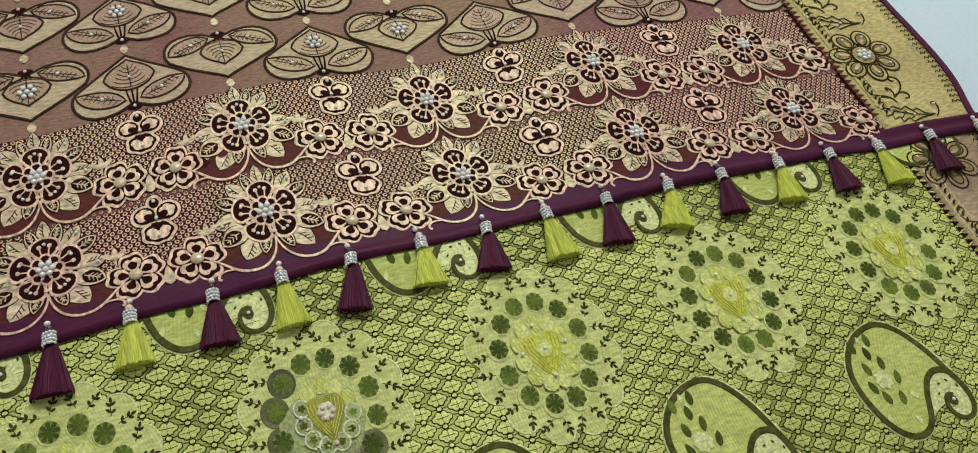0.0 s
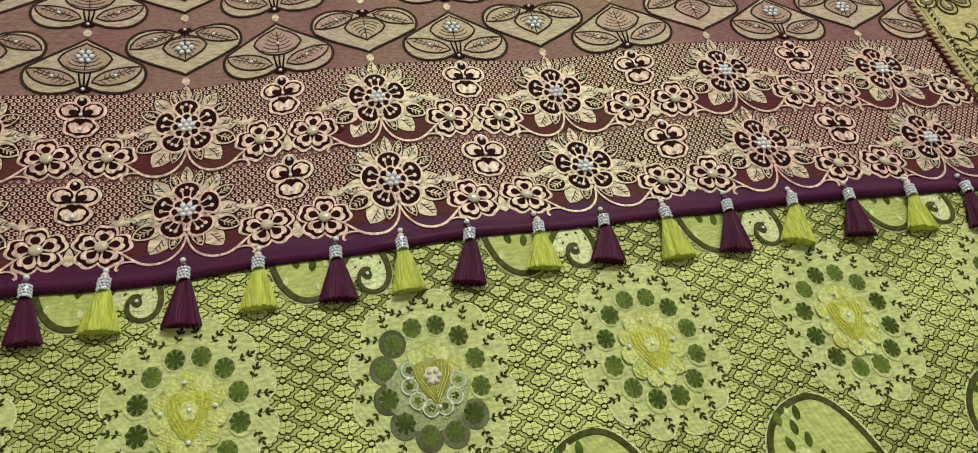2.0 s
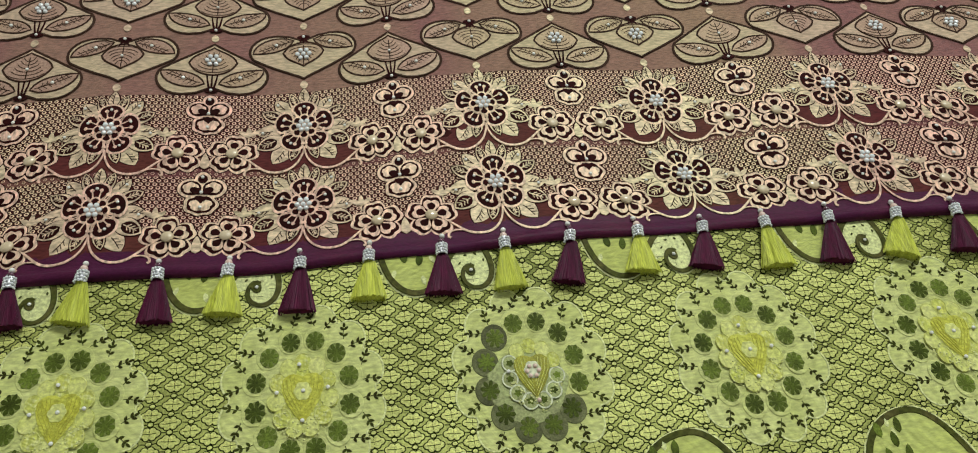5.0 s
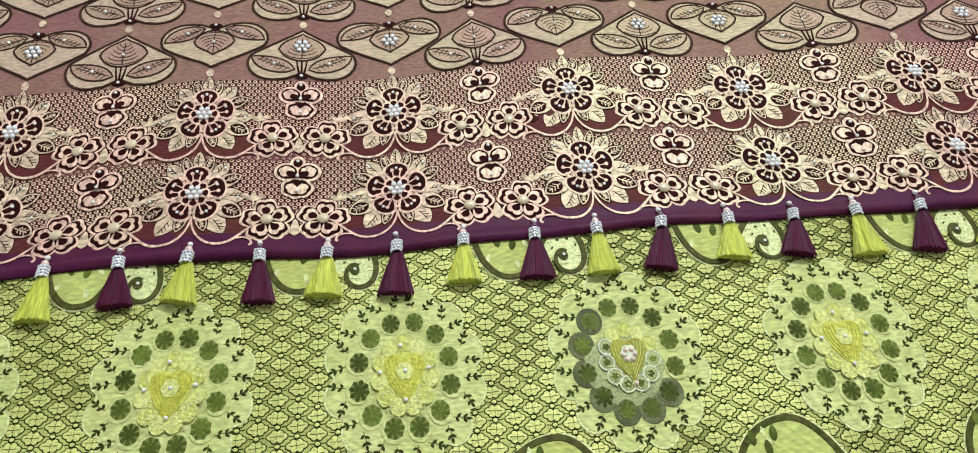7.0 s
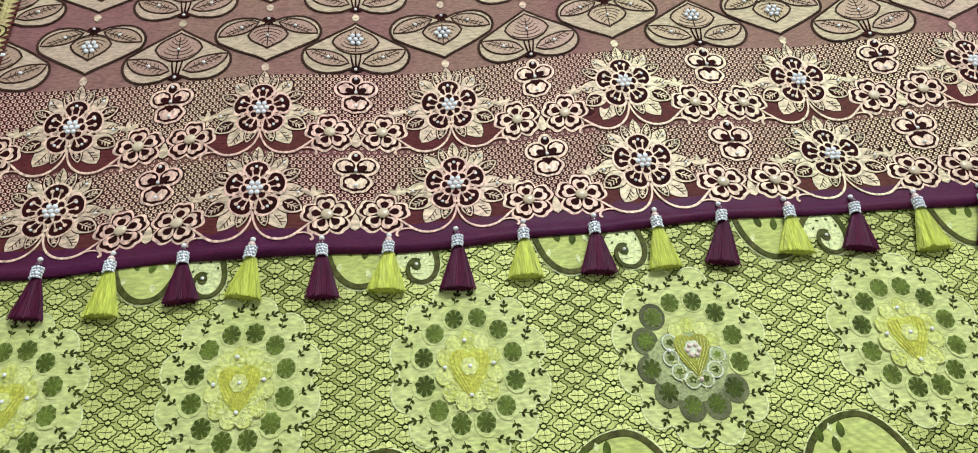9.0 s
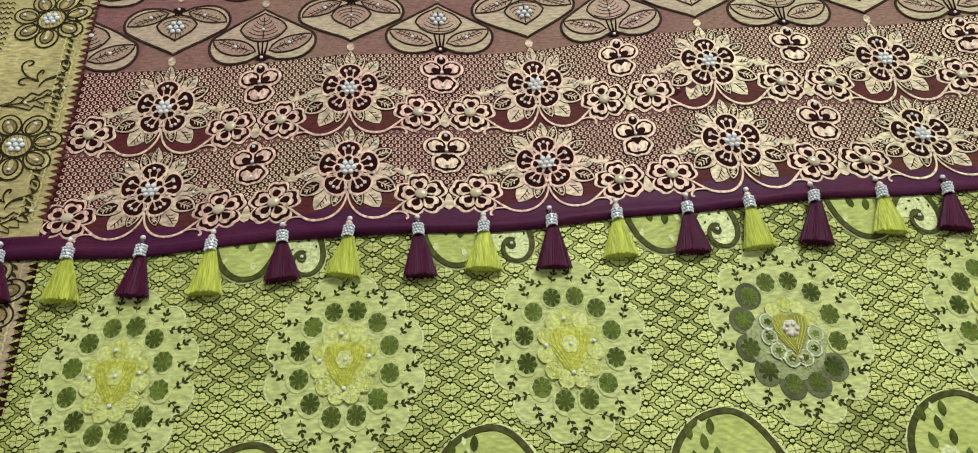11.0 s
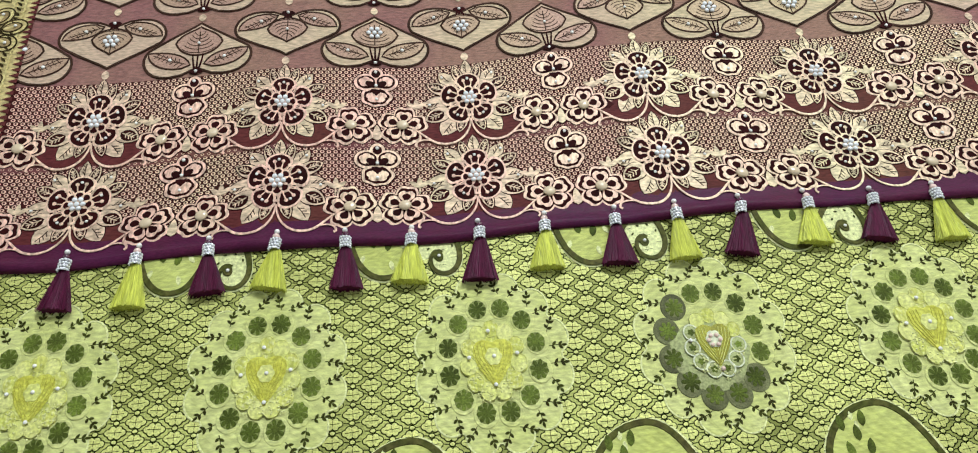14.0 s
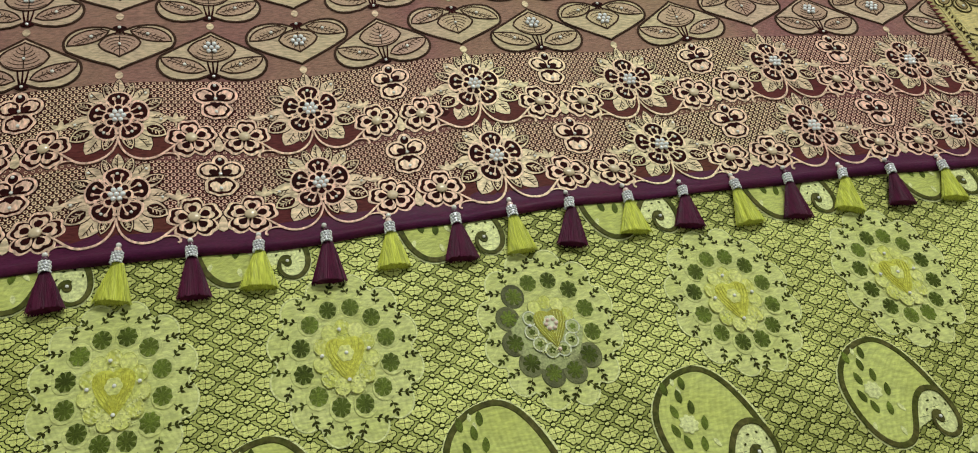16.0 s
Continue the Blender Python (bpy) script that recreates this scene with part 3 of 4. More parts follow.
def small_flower(x, y, turn):
    back = Sheet(pallu_z)
    back.plate(moved(notched(5, 0.0207, 90 + turn, 1.24, 0.06), x, y), 0.0006, 0.0002, 0.0, 2)
    ob = part("small_flower_motif", back, DARK, pallu, "small rose gold woven flower")
    a = Sheet(pallu_z)
    a.plate(moved(notched(5, 0.0200, 90 + turn, 1.20, 0.07), x, y), 0.0009, 0.0002, 0.0, 2)
    part("gold_rim", a, ZARI, ob)
    b = Sheet(pallu_z)
    b.plate(moved(notched(5, 0.0176, 90 + turn, 1.13, 0.08), x, y), 0.0012, 0.0001, 0.0, 2)
    part("dark_ring", b, DARK, ob)
    for k in range(5):
        ang = 90 + turn + 72 * k
        c, s = math.cos(radians(ang)), math.sin(radians(ang))
        p = Sheet(pallu_z)
        p.plate(moved(heart_petal(0.0127, 0.0124), x + 0.0022 * c, y + 0.0022 * s, ang), 0.0014, 0.0002, 0.0001)
        pob = part("petal", p, ZARI, ob)
        d = Sheet(pallu_z)
        d.plate(moved(leaf(0.0085, 0.0063, 8, 0.66), x + 0.0032 * c, y + 0.0032 * s, ang), 0.0017, 0.0001)
        part("petal_eye", d, DARK, pob)
    stones("half_pearl", pallu_z, [(x, y)], 0.0015, 0.0047, CREAMPEARL, ob, 0.40, "cream half pearl")


def butterfly(x, y):
    """A pansy: a small dark upper petal, two side petals with dark eyes and one broad lower petal with a frilled edge."""
    lobes = [(0, 0.0140, 0.0058, 0.0068), (-0.0078, 0.0055, 0.0096, 0.0088), (0.0078, 0.0055, 0.0096, 0.0088), (0, -0.0095, 0.0122, 0.0096)]
    back, g, dk = Sheet(pallu_z), Sheet(pallu_z), Sheet(pallu_z)
    for n, (dx, dy, a, b) in enumerate(lobes):
        shape = oval(a, b, 22) if n < 3 else [(p * (1 + 0.05 * math.cos(7 * math.atan2(q, p))), q * (1 + 0.05 * math.cos(7 * math.atan2(q, p)))) for p, q in oval(a, b, 34)]
        back.plate(moved(shape, x + dx, y + dy, 0, 1 + 0.0008 / a), 0.0006 + 0.00003 * n, 0.0001)
        g.plate(moved(shape, x + dx, y + dy), 0.0009 + 0.00003 * n, 0.0002)
        dk.plate(moved(shape, x + dx, y + dy, 0, 1 - 0.0023 / a), 0.00122 + 0.00003 * n, 0.0001)
    ob = part("pansy_motif", back, DARK, pallu, "tiny rose gold pansy motif")
    part("gold_rim", g, ZARI, ob)
    part("dark_petal", dk, DARK, ob)
    for n, (dx, dy, a, b) in enumerate(lobes[1:]):
        i = Sheet(pallu_z)
        i.plate(moved(lobed(5, a - 0.0038, 0.18, 6, 90, 0.7), x + dx * 1.02, y + dy * 1.02, 0, 1, (b - 0.0036) / (a - 0.0038)), 0.0015 + 0.00003 * n, 0.0001)
        part("pale_petal", i, ZARI, ob)
        e = Sheet(pallu_z)
        if n < 2:
            e.plate(moved(oval(0.0044, 0.0030, 12), x + dx * 0.56, y + dy * 0.50, math.degrees(math.atan2(dy, dx))), 0.0018, 0.0001)
        else:
            for q, r, a in ((-0.0022, 0.0012, 125), (0.0, 0.0, 90), (0.0022, 0.0012, 55)):
                e.plate(moved(oval(0.0030, 0.0015, 12), x + q, y - 0.0058 + r, a), 0.0018 + 0.00003 * a / 90, 0.0001)
        part("petal_eye", e, DARK, ob)
    stones("pearl", pallu_z, [(x, y + 0.0010), (x, y + 0.0150), (x, y - 0.0125)], 0.0018, 0.0014, PEARL, ob)


def drop(x, y):
    s = Sheet(pallu_z)
    s.plate(moved(leaf(0.0185, 0.0092, 8, 0.32), x, y - 0.0012, 90), 0.0006, 0.0002)
    ob = part("drop_motif", s, DARK, pallu, "pale gold teardrop motif")
    s = Sheet(pallu_z)
    s.plate(moved(leaf(0.0155, 0.0068, 8, 0.32), x, y, 90), 0.0009, 0.0003, 0.0002)
    part("drop_field", s, LEAFZ, ob)


ROWS_Y = (0.0440, 0.1205)
for yc in ROWS_Y:
    for k in range(-4, 4):
        x = k * P
        if k > -4:
            big_flower(x, yc)
        for dx in (0.0525, 0.0915):
            if abs(x + dx) < HALF - 0.006:
                small_flower(x + dx, yc - 0.0235, 8 if dx < 0.07 else -8)
        if abs(x + 0.072) < HALF - 0.02:
            butterfly(x + 0.072, yc + 0.0155)
            drop(x + 0.072, yc - 0.0375)

# gold ring lattice between the flowers
lattice = Sheet(pallu_z)
GX, GY = 0.0050, 0.0066
for yc in ROWS_Y:
    ny = int(0.076 / (GY / 2))
    for j in range(ny):
        y = yc - 0.0380 + j * GY / 2
        if y > yc + 0.0365:
            break
        n = int(2 * (HALF - 0.006) / GX)
        for i in range(n):
            x = -HALF + 0.008 + (i + 0.5 * (j % 2)) * GX
            dx = (x + P / 2) % P - P / 2
            if y < yc - 0.024 and abs(dx) < 0.045 or math.hypot(dx, y - yc) < 0.019 or math.hypot(abs(dx) - 0.0525, y - yc + 0.0235) < 0.015 or math.hypot(abs(dx) - 0.0415, y - yc) < 0.0035:
                continue
            ro, ri = 0.00182, 0.00092
            verts = [(x + r * math.cos(math.pi / 3 * q), y + r * 0.95 * math.sin(math.pi / 3 * q), z) for r, z in ((ro, 0.00035), (ri, 0.00055)) for q in range(6)]
            lattice.add(verts, [(q, (q + 1) % 6, 6 + (q + 1) % 6, 6 + q) for q in range(6)])
tagged(part("ring_lattice", lattice, RING, pallu, "lattice of tiny gold rings"), kind="stuff")


# ---------------------------------------------------------------- three-leaf motifs above the flower bands
def trefoil(x, y, up, stoned):
    """The stalk lies at (x, y); the motif points away from the tassels when up, else towards them."""
    f = 1 if up else -1
    h = 0.052 if up else 0.047

    def q(pts):
        return [(x + px, y + f * py) for px, py in pts]

    right = bezier([(0, h), (0.005, h - 0.0045), (0.025, 0.0345), (0.0405, 0.0235)], 8) + \
        bezier([(0.040, 0.0235), (0.048, 0.016), (0.042, -0.004), (0.022, -0.0035)], 8)[1:] + [(0.012, -0.002), (0.004, 0.002)]
    outline = right + [(0, 0.004)] + [(-a, b) for a, b in right[:0:-1]]
    base = Sheet(pallu_z)
    base.plate(q(outline), 0.0003, 0.00025, 0.0, 5)
    ob = part("trefoil_motif", base, BEIGE, pallu, "beige gold three-leaf woven motif")
    ln = Sheet(pallu_z)
    ln.ribbon(q(outline), 0.0023, 0.0005, 0.0004, True)
    part("outline", ln, BROWN, ob)
    spade = bezier([(0, 0.0475), (0.004, 0.0430), (0.0165, 0.040), (0.0190, 0.030)], 7) + bezier([(0.0185, 0.030), (0.016, 0.021), (0.007, 0.017), (0, 0.017)], 7)[1:]
    low = 0.0 if up else -0.0095          # the middle leaf sits closer to the stalk in the hanging motifs
    spade = [(a if up else a * 0.86, b * h / 0.052 + low) for a, b in spade]
    spade = spade + [(-a, b) for a, b in spade[-2:0:-1]]
    sp = Sheet(pallu_z)
    sp.plate(q(spade), 0.0006, 0.0002, 0.0001, 2)
    sob = part("middle_leaf", sp, ROSE, ob, "rose brocade middle leaf")
    so = Sheet(pallu_z)
    so.ribbon(q(spade), 0.0017, 0.0008, 0.0003, True)
    so.ribbon(q([(0, 0.019 + low), (0, 0.042 + low)]), 0.0009, 0.0009, 0.0002)
    for k in range(6):
        b = (0.0195 + 0.0036 * k) * h / 0.052 + low
        for s in (-1, 1):
            r = 0.0135 - 0.0018 * k
            so.ribbon(q(bezier([(0, b), (s * r * 0.4, b), (s * r * 0.8, b + 0.0015), (s * r, b + 0.0045)], 4)), 0.0007, 0.0009, 0.0002)
    part("leaf_outline", so, BROWN, sob)
    if stoned:
        stones("rhinestone", pallu_z, cluster(x, y + f * (0.0325 if up else 0.0205), 0.0024), 0.0010, 0.0020, STONE, sob, label="white rhinestone cluster")
    else:
        stones("pearl", pallu_z, [(x, y + f * (0.029 + low))], 0.0011, 0.0013, PEARL, sob)
    for s in (-1, 1):
        lf = [(s * 0.0055, 0.0075)] + [(s * a, b) for a, b in bezier([(0.0055, 0.0075), (0.010, 0.020), (0.026, 0.0225), (0.0405, 0.0215)], 8)[1:]] + \
             [(s * a, b) for a, b in bezier([(0.0405, 0.0215), (0.040, 0.010), (0.024, 0.000), (0.0055, 0.0060)], 8)[1:-1]]
        dip = 0.0 if up else -0.0045
        lf = [(a if up else a * 0.93 + s * 0.003, b + dip) for a, b in lf]
        l1 = Sheet(pallu_z)
        l1.plate(q(lf), 0.0006, 0.0002, 0.0001, 2)
        lob = part("side_leaf", l1, ROSE, ob, "rose brocade side leaf")
        l2 = Sheet(pallu_z)
        l2.ribbon(q(lf), 0.0016, 0.0008, 0.0003, True)
        l2.ribbon(q([(s * 0.009, 0.0085 + dip), (s * 0.022, 0.0125 + dip), (s * 0.036, 0.019 + dip)]), 0.0007, 0.0009, 0.0002)
        for k in range(7):
            a = 0.0115 + 0.0033 * k
            b = 0.0090 + 0.0018 * k + dip
            l2.ribbon(q(bezier([(s * a, b), (s * (a + 0.003), b + 0.001), (s * (a + 0.0035), b + 0.003), (s * (a + 0.0030), b + 0.0052 - 0.0004 * k)], 3)), 0.0007, 0.0009, 0.0002)
            l2.ribbon(q([(s * a, b), (s * (a + 0.0040), b - 0.0034)]), 0.0006, 0.0009, 0.0002)
        part("leaf_outline", l2, BROWN, lob)
        stones("pearl", pallu_z, [(x + s * 0.022, y + f * (0.013 + dip))], 0.0011, 0.0015, PEARL, lob)
    st = Sheet(pallu_z)
    for s in (-1, 0, 1):
        st.ribbon(q(bezier([(s * 0.001, -0.001), (s * 0.002, 0.004), (s * 0.0030, 0.007), (s * 0.0042, 0.017 + low)], 6)), lambda t: 0.0022 - 0.0010 * t, 0.0009, 0.0003)
    st.plate(q(oval(0.0055, 0.0026, 12)), 0.0010, 0.0003)
    part("stalk", st, DARK, ob)
    stones("pearl", pallu_z, [(x, y)], 0.0012, 0.0014, PEARL, ob)
    d = Sheet(pallu_z)
    d.plate(q(moved(leaf(0.009, 0.0062, 8, 0.5), 0, h + 0.0022, 90)), 0.0005, 0.0003, 0.0002)
    part("drop", d, LEAFZ, ob)


for r in range(5):
    y = 0.0 + 0.068 * r
    for k in range(-4, 5):
        if abs(k * P) < HALF - 0.02:
            trefoil(k * P, 0.2185 + y, False, (k + r) % 2 == 1)
        if abs(k * P + P / 2) < HALF + 0.01:
            trefoil(k * P + P / 2, 0.1615 + y, True, (k + r) % 2 == 0)


# ---------------------------------------------------------------- side borders
LEAF_EDGE = ((0, 0), (9, 3.5), (13, 10), (18, 8), (22, 14.5), (28, 12), (33, 18), (37, 15.5), (47, 21), (42, 13.5), (45, 8), (38, 8.5), (40, 2.5), (33, 4),
             (34, -2.5), (26, 0.5), (24, -4.5), (14, -1.5))
CURLS = (((-9, 85), (-17, 82), (-12, 69), (3, 63)), ((-9, 85), (-4, 87), (-3, 80), (-8, 80)), ((1, 65), (-14, 72), (-15, 57), (-6, 60)), ((3, 63), (-4, 73), (8, 79), (4, 71)),
         ((4, 57), (6, 72), (22, 64), (23, 78)), ((23, 78), (23, 86), (14, 85), (17, 79)), ((8, 64), (17, 71), (23, 60), (14, 59)), ((-22, 36), (-34, 44), (-30, 56), (-25, 50)))


def border_run(lie, parent, s, y0, y1, flower_y, cloth_mat):
    """Flowers, leaves and curling stems on one side border; s: which side."""
    y = flower_y
    sewn = lie is border_z
    if sewn:
        y -= 0.114
    while y < y1 - 0.02:
        x = s * 0.5330
        if y > y0 + 0.02:
            base = Sheet(lie)
            base.plate(moved(oval(0.0108, 0.0108, 20), x, y), 0.0010, 0.0003)
            ob = part("border_flower", base, cloth_mat, parent, "seven-petalled gold border flower")
            for k in range(7):
                a = 360 / 7 * k + 90 + 180 / 7
                c, sn = math.cos(radians(a)), math.sin(radians(a))
                outer = moved(oval(0.0100, 0.0086, 20), x + 0.0212 * c, y + 0.0212 * sn, a)
                inner = moved(oval(0.0072, 0.0050, 16), x + 0.0198 * c, y + 0.0198 * sn, a)
                p = Sheet(lie)
                p.plate(outer, 0.0007, 0.0002, 0.0002)
                pob = part("petal", p, cloth_mat, ob)
                p = Sheet(lie)
                p.plate(inner, 0.0011, 0.0002, 0.0001)
                part("petal_field", p, UMBER, pob)
                p = Sheet(lie)
                p.plate(moved(oval(0.0048, 0.0018, 10), x + 0.0175 * c, y + 0.0175 * sn, a), 0.0014, 0.0002, 0.0001)
                part("petal_stripe", p, cloth_mat, pob)
                o = Sheet(lie)
                o.ribbon(outer, 0.0014, 0.0010, 0.0003, True)
                o.ribbon(inner, 0.0013, 0.0012, 0.0003, True)
                part("petal_outline", o, OLIVE, pob)
                if sewn:
                    stones("pearl", lie, [(x + 0.0225 * c, y + 0.0225 * sn)], 0.0016, 0.0014, PEARL, pob)
            r = Sheet(lie)
            r.ribbon(moved(oval(0.0108, 0.0108, 20), x, y), 0.0017, 0.0013, 0.0003, True)
            part("centre_ring", r, OLIVE, ob)
            hatch = Sheet(lie)
            for k in range(-3, 4):
                w = math.sqrt(0.0096 ** 2 - (0.0026 * k) ** 2)
                hatch.ribbon(moved([(0.0026 * k, -w), (0.0026 * k, w)], x, y, 20), 0.0008, 0.0013, 0.0002)
            part("centre_hatch", hatch, UMBER, ob)
            stones("rhinestone", lie, cluster(x, y, 0.0023) if sewn else [], 0.0014, 0.0021, STONE, ob)
        # leaf and stems between two flowers
        if y < flower_y and sewn or y0 + 0.005 < y + 0.034 < y1 - 0.05:
            at = lambda pts: [(x - s * 0.001 * u, y + 0.001 * v) for u, v in pts]
            edge = [(u - 22, v * 0.9 + 38.5) for u, v in LEAF_EDGE]
            lf = Sheet(lie)
            lf.ribbon(at(edge), 0.0013, 0.0008, 0.0003, True)
            lf.ribbon(at(bezier([(-22, 38.5), (-8, 39), (8, 44), (22, 56)], 10)), 0.0011, 0.0008, 0.0003)
            for u, v, du, dv in ((-7, 40, 3, 5), (1, 42.5, 3, 5), (9, 47, 3, 4), (-4, 41, 6, -3), (5, 44, 6, -4), (12, 49, 6, -3)):
                lf.ribbon(at([(u, v), (u + du, v + dv)]), 0.0009, 0.0008, 0.0003)
            lob = part("border_leaf", lf, OLIVE, parent, "jagged outlined border leaf")
            for curl in CURLS:
                st = Sheet(lie)
                st.ribbon(at(bezier(curl, 14)), lambda t: 0.0009 + 0.0006 * math.sin(math.pi * t), 0.0008, 0.0003)
                part("curling_stem", st, OLIVE, lob)
            if sewn:
                stones("pearl", lie, at([(-2, 41), (23, 55), (-27, 49)]), 0.0010, 0.0013, PEARL, lob)
        y += 0.114 if y < flower_y else 0.130
    # inner edge: teeth, two pale cords and a row of dark slanting leaves between them
    teeth, leaves, cords, outer = Sheet(lie), Sheet(lie), Sheet(lie), Sheet(lie)
    yy = y0
    while yy < y1:
        teeth.plate([(s * (HALF - 0.0065), yy), (s * (HALF + 0.0006), yy + 0.0026), (s * (HALF - 0.0065), yy + 0.0050)], 0.0007, 0.0002)
        leaves.plate(moved(leaf(0.0066, 0.0021, 6), s * (HALF + 0.0066), yy, 90 - s * 38), 0.0007, 0.0003, 0.0001)
        for q in (0.0038, 0.0128):
            cords.ribbon([(s * (HALF + q - 0.0005), yy), (s * (HALF + q + 0.0005), yy + 0.0029), (s * (HALF + q - 0.0005), yy + 0.0058)], 0.0013, 0.0007, 0.0004)
        cords.ribbon([(s * (HALF + 0.0046), yy + 0.003), (s * (HALF + 0.0122), yy + 0.0062)], 0.0009, 0.0006, 0.0003)
        # outer edge: fine chevrons
        x = wavy(s * EDGE, max(yy, 0.0)) - s * 0.0075
        for q in (-0.0045, 0.0, 0.0045):
            outer.ribbon([(x + q - 0.0022, yy), (x + q, yy + 0.0026), (x + q + 0.0022, yy)], 0.0011, 0.0007, 0.0002)
        yy += 0.0058
    part("toothed_edge", teeth, FILL if sewn else DARK, parent)
    part("slanting_leaf_edge", leaves, OLIVE, parent)
    part("pale_cord", cords, GOLDLINE, parent)
    part("chevron_edge", outer, OLIVE, parent)


for s in (-1, 1):
    border_run(border_z, pallu, s, 0.020, TOP - 0.01, 0.0860, GOLD)
    border_run(body_z, saree, s, FOOT + 0.01, -0.014, -0.042 - 0.130 * 2, GOLDROSE)


# ---------------------------------------------------------------- the green body: florets, medallions, paisleys
random.seed(7)
flo = Sheet(body_z)
dark_line, inner_line = Sheet(body_z), Sheet(body_z)
FX, FY = 0.0120, 0.0120


PETALS = [(q * 4.2, 0.0, 1.90) for q in (-1, 1)] + [(q * 1.75, w * 2.10, 1.80) for q in (-1, 1) for w in (-1, 1)]


def floret(k, grow=0.0):
    """Six round petals (mm): one to either side, two above and two below; grow widens the outline evenly."""
    out = []
    for q in range(36):
        c, sn = math.cos(math.pi * q / 18), math.sin(math.pi * q / 18)
        far = 1.2
        for px, py, r in PETALS:
            along, off = px * c + py * sn, py * c - px * sn
            if abs(off) < r + grow and along > 0:
                far = max(far, along + math.sqrt((r + grow) ** 2 - off * off))
        out.append((0.001 * k * far * c, 0.001 * k * far * sn))
    return out


for i in range(int(2 * HALF / FX) + 1):
    x = -HALF + 0.007 + i * FX
    if x > HALF - 0.006:
        continue
    for j in range(int((0.03 - FOOT) / FY)):
        y = FOOT + 0.008 + (j + 0.5 * (i % 2)) * FY
        k = random.uniform(0.98, 1.07)
        px, py, turn = x + random.uniform(-0.0004, 0.0004), y + random.uniform(-0.0003, 0.0003), random.uniform(-5, 5)
        dark_line.plate(moved(floret(k, 0.62), px, py, turn), 0.0001, 0.0001)
        flo.plate(moved(floret(k), px, py, turn), 0.00022, 0.0002, 0.0002)
        inner_line.ribbon(moved([(-0.0042, 0.0001), (0, -0.0001), (0.0042, 0.0002)], px, py, turn), 0.00046, 0.0005, 0.0002)
        inner_line.ribbon(moved([(0, -0.0020), (0, 0.0020)], px, py, turn), 0.00034, 0.0005, 0.0002)
        ny = py + FY / 2
        dark_line.plate(moved(oval(0.0023, 0.0019, 10), px, ny), 0.00012, 0.0001)
        flo.plate(moved(oval(0.0016, 0.0012, 10), px, ny), 0.00025, 0.0002, 0.0001)
        for q in (-1, 1):
            dark_line.ribbon([(px + q * 0.0021, ny), (px + q * 0.0050, ny + 0.0003)], 0.0006, 0.0001, 0.0001)
tagged(part("floret_lattice", flo, FLORET, saree, "lattice of tiny pale lime florets"), kind="stuff")
tagged(part("floret_outline", dark_line, LATTICE_LINE, saree, "dark green floret outlines"), kind="stuff")
tagged(part("floret_rib", inner_line, SPRIG, saree, "fine ribs across the florets"), kind="stuff")


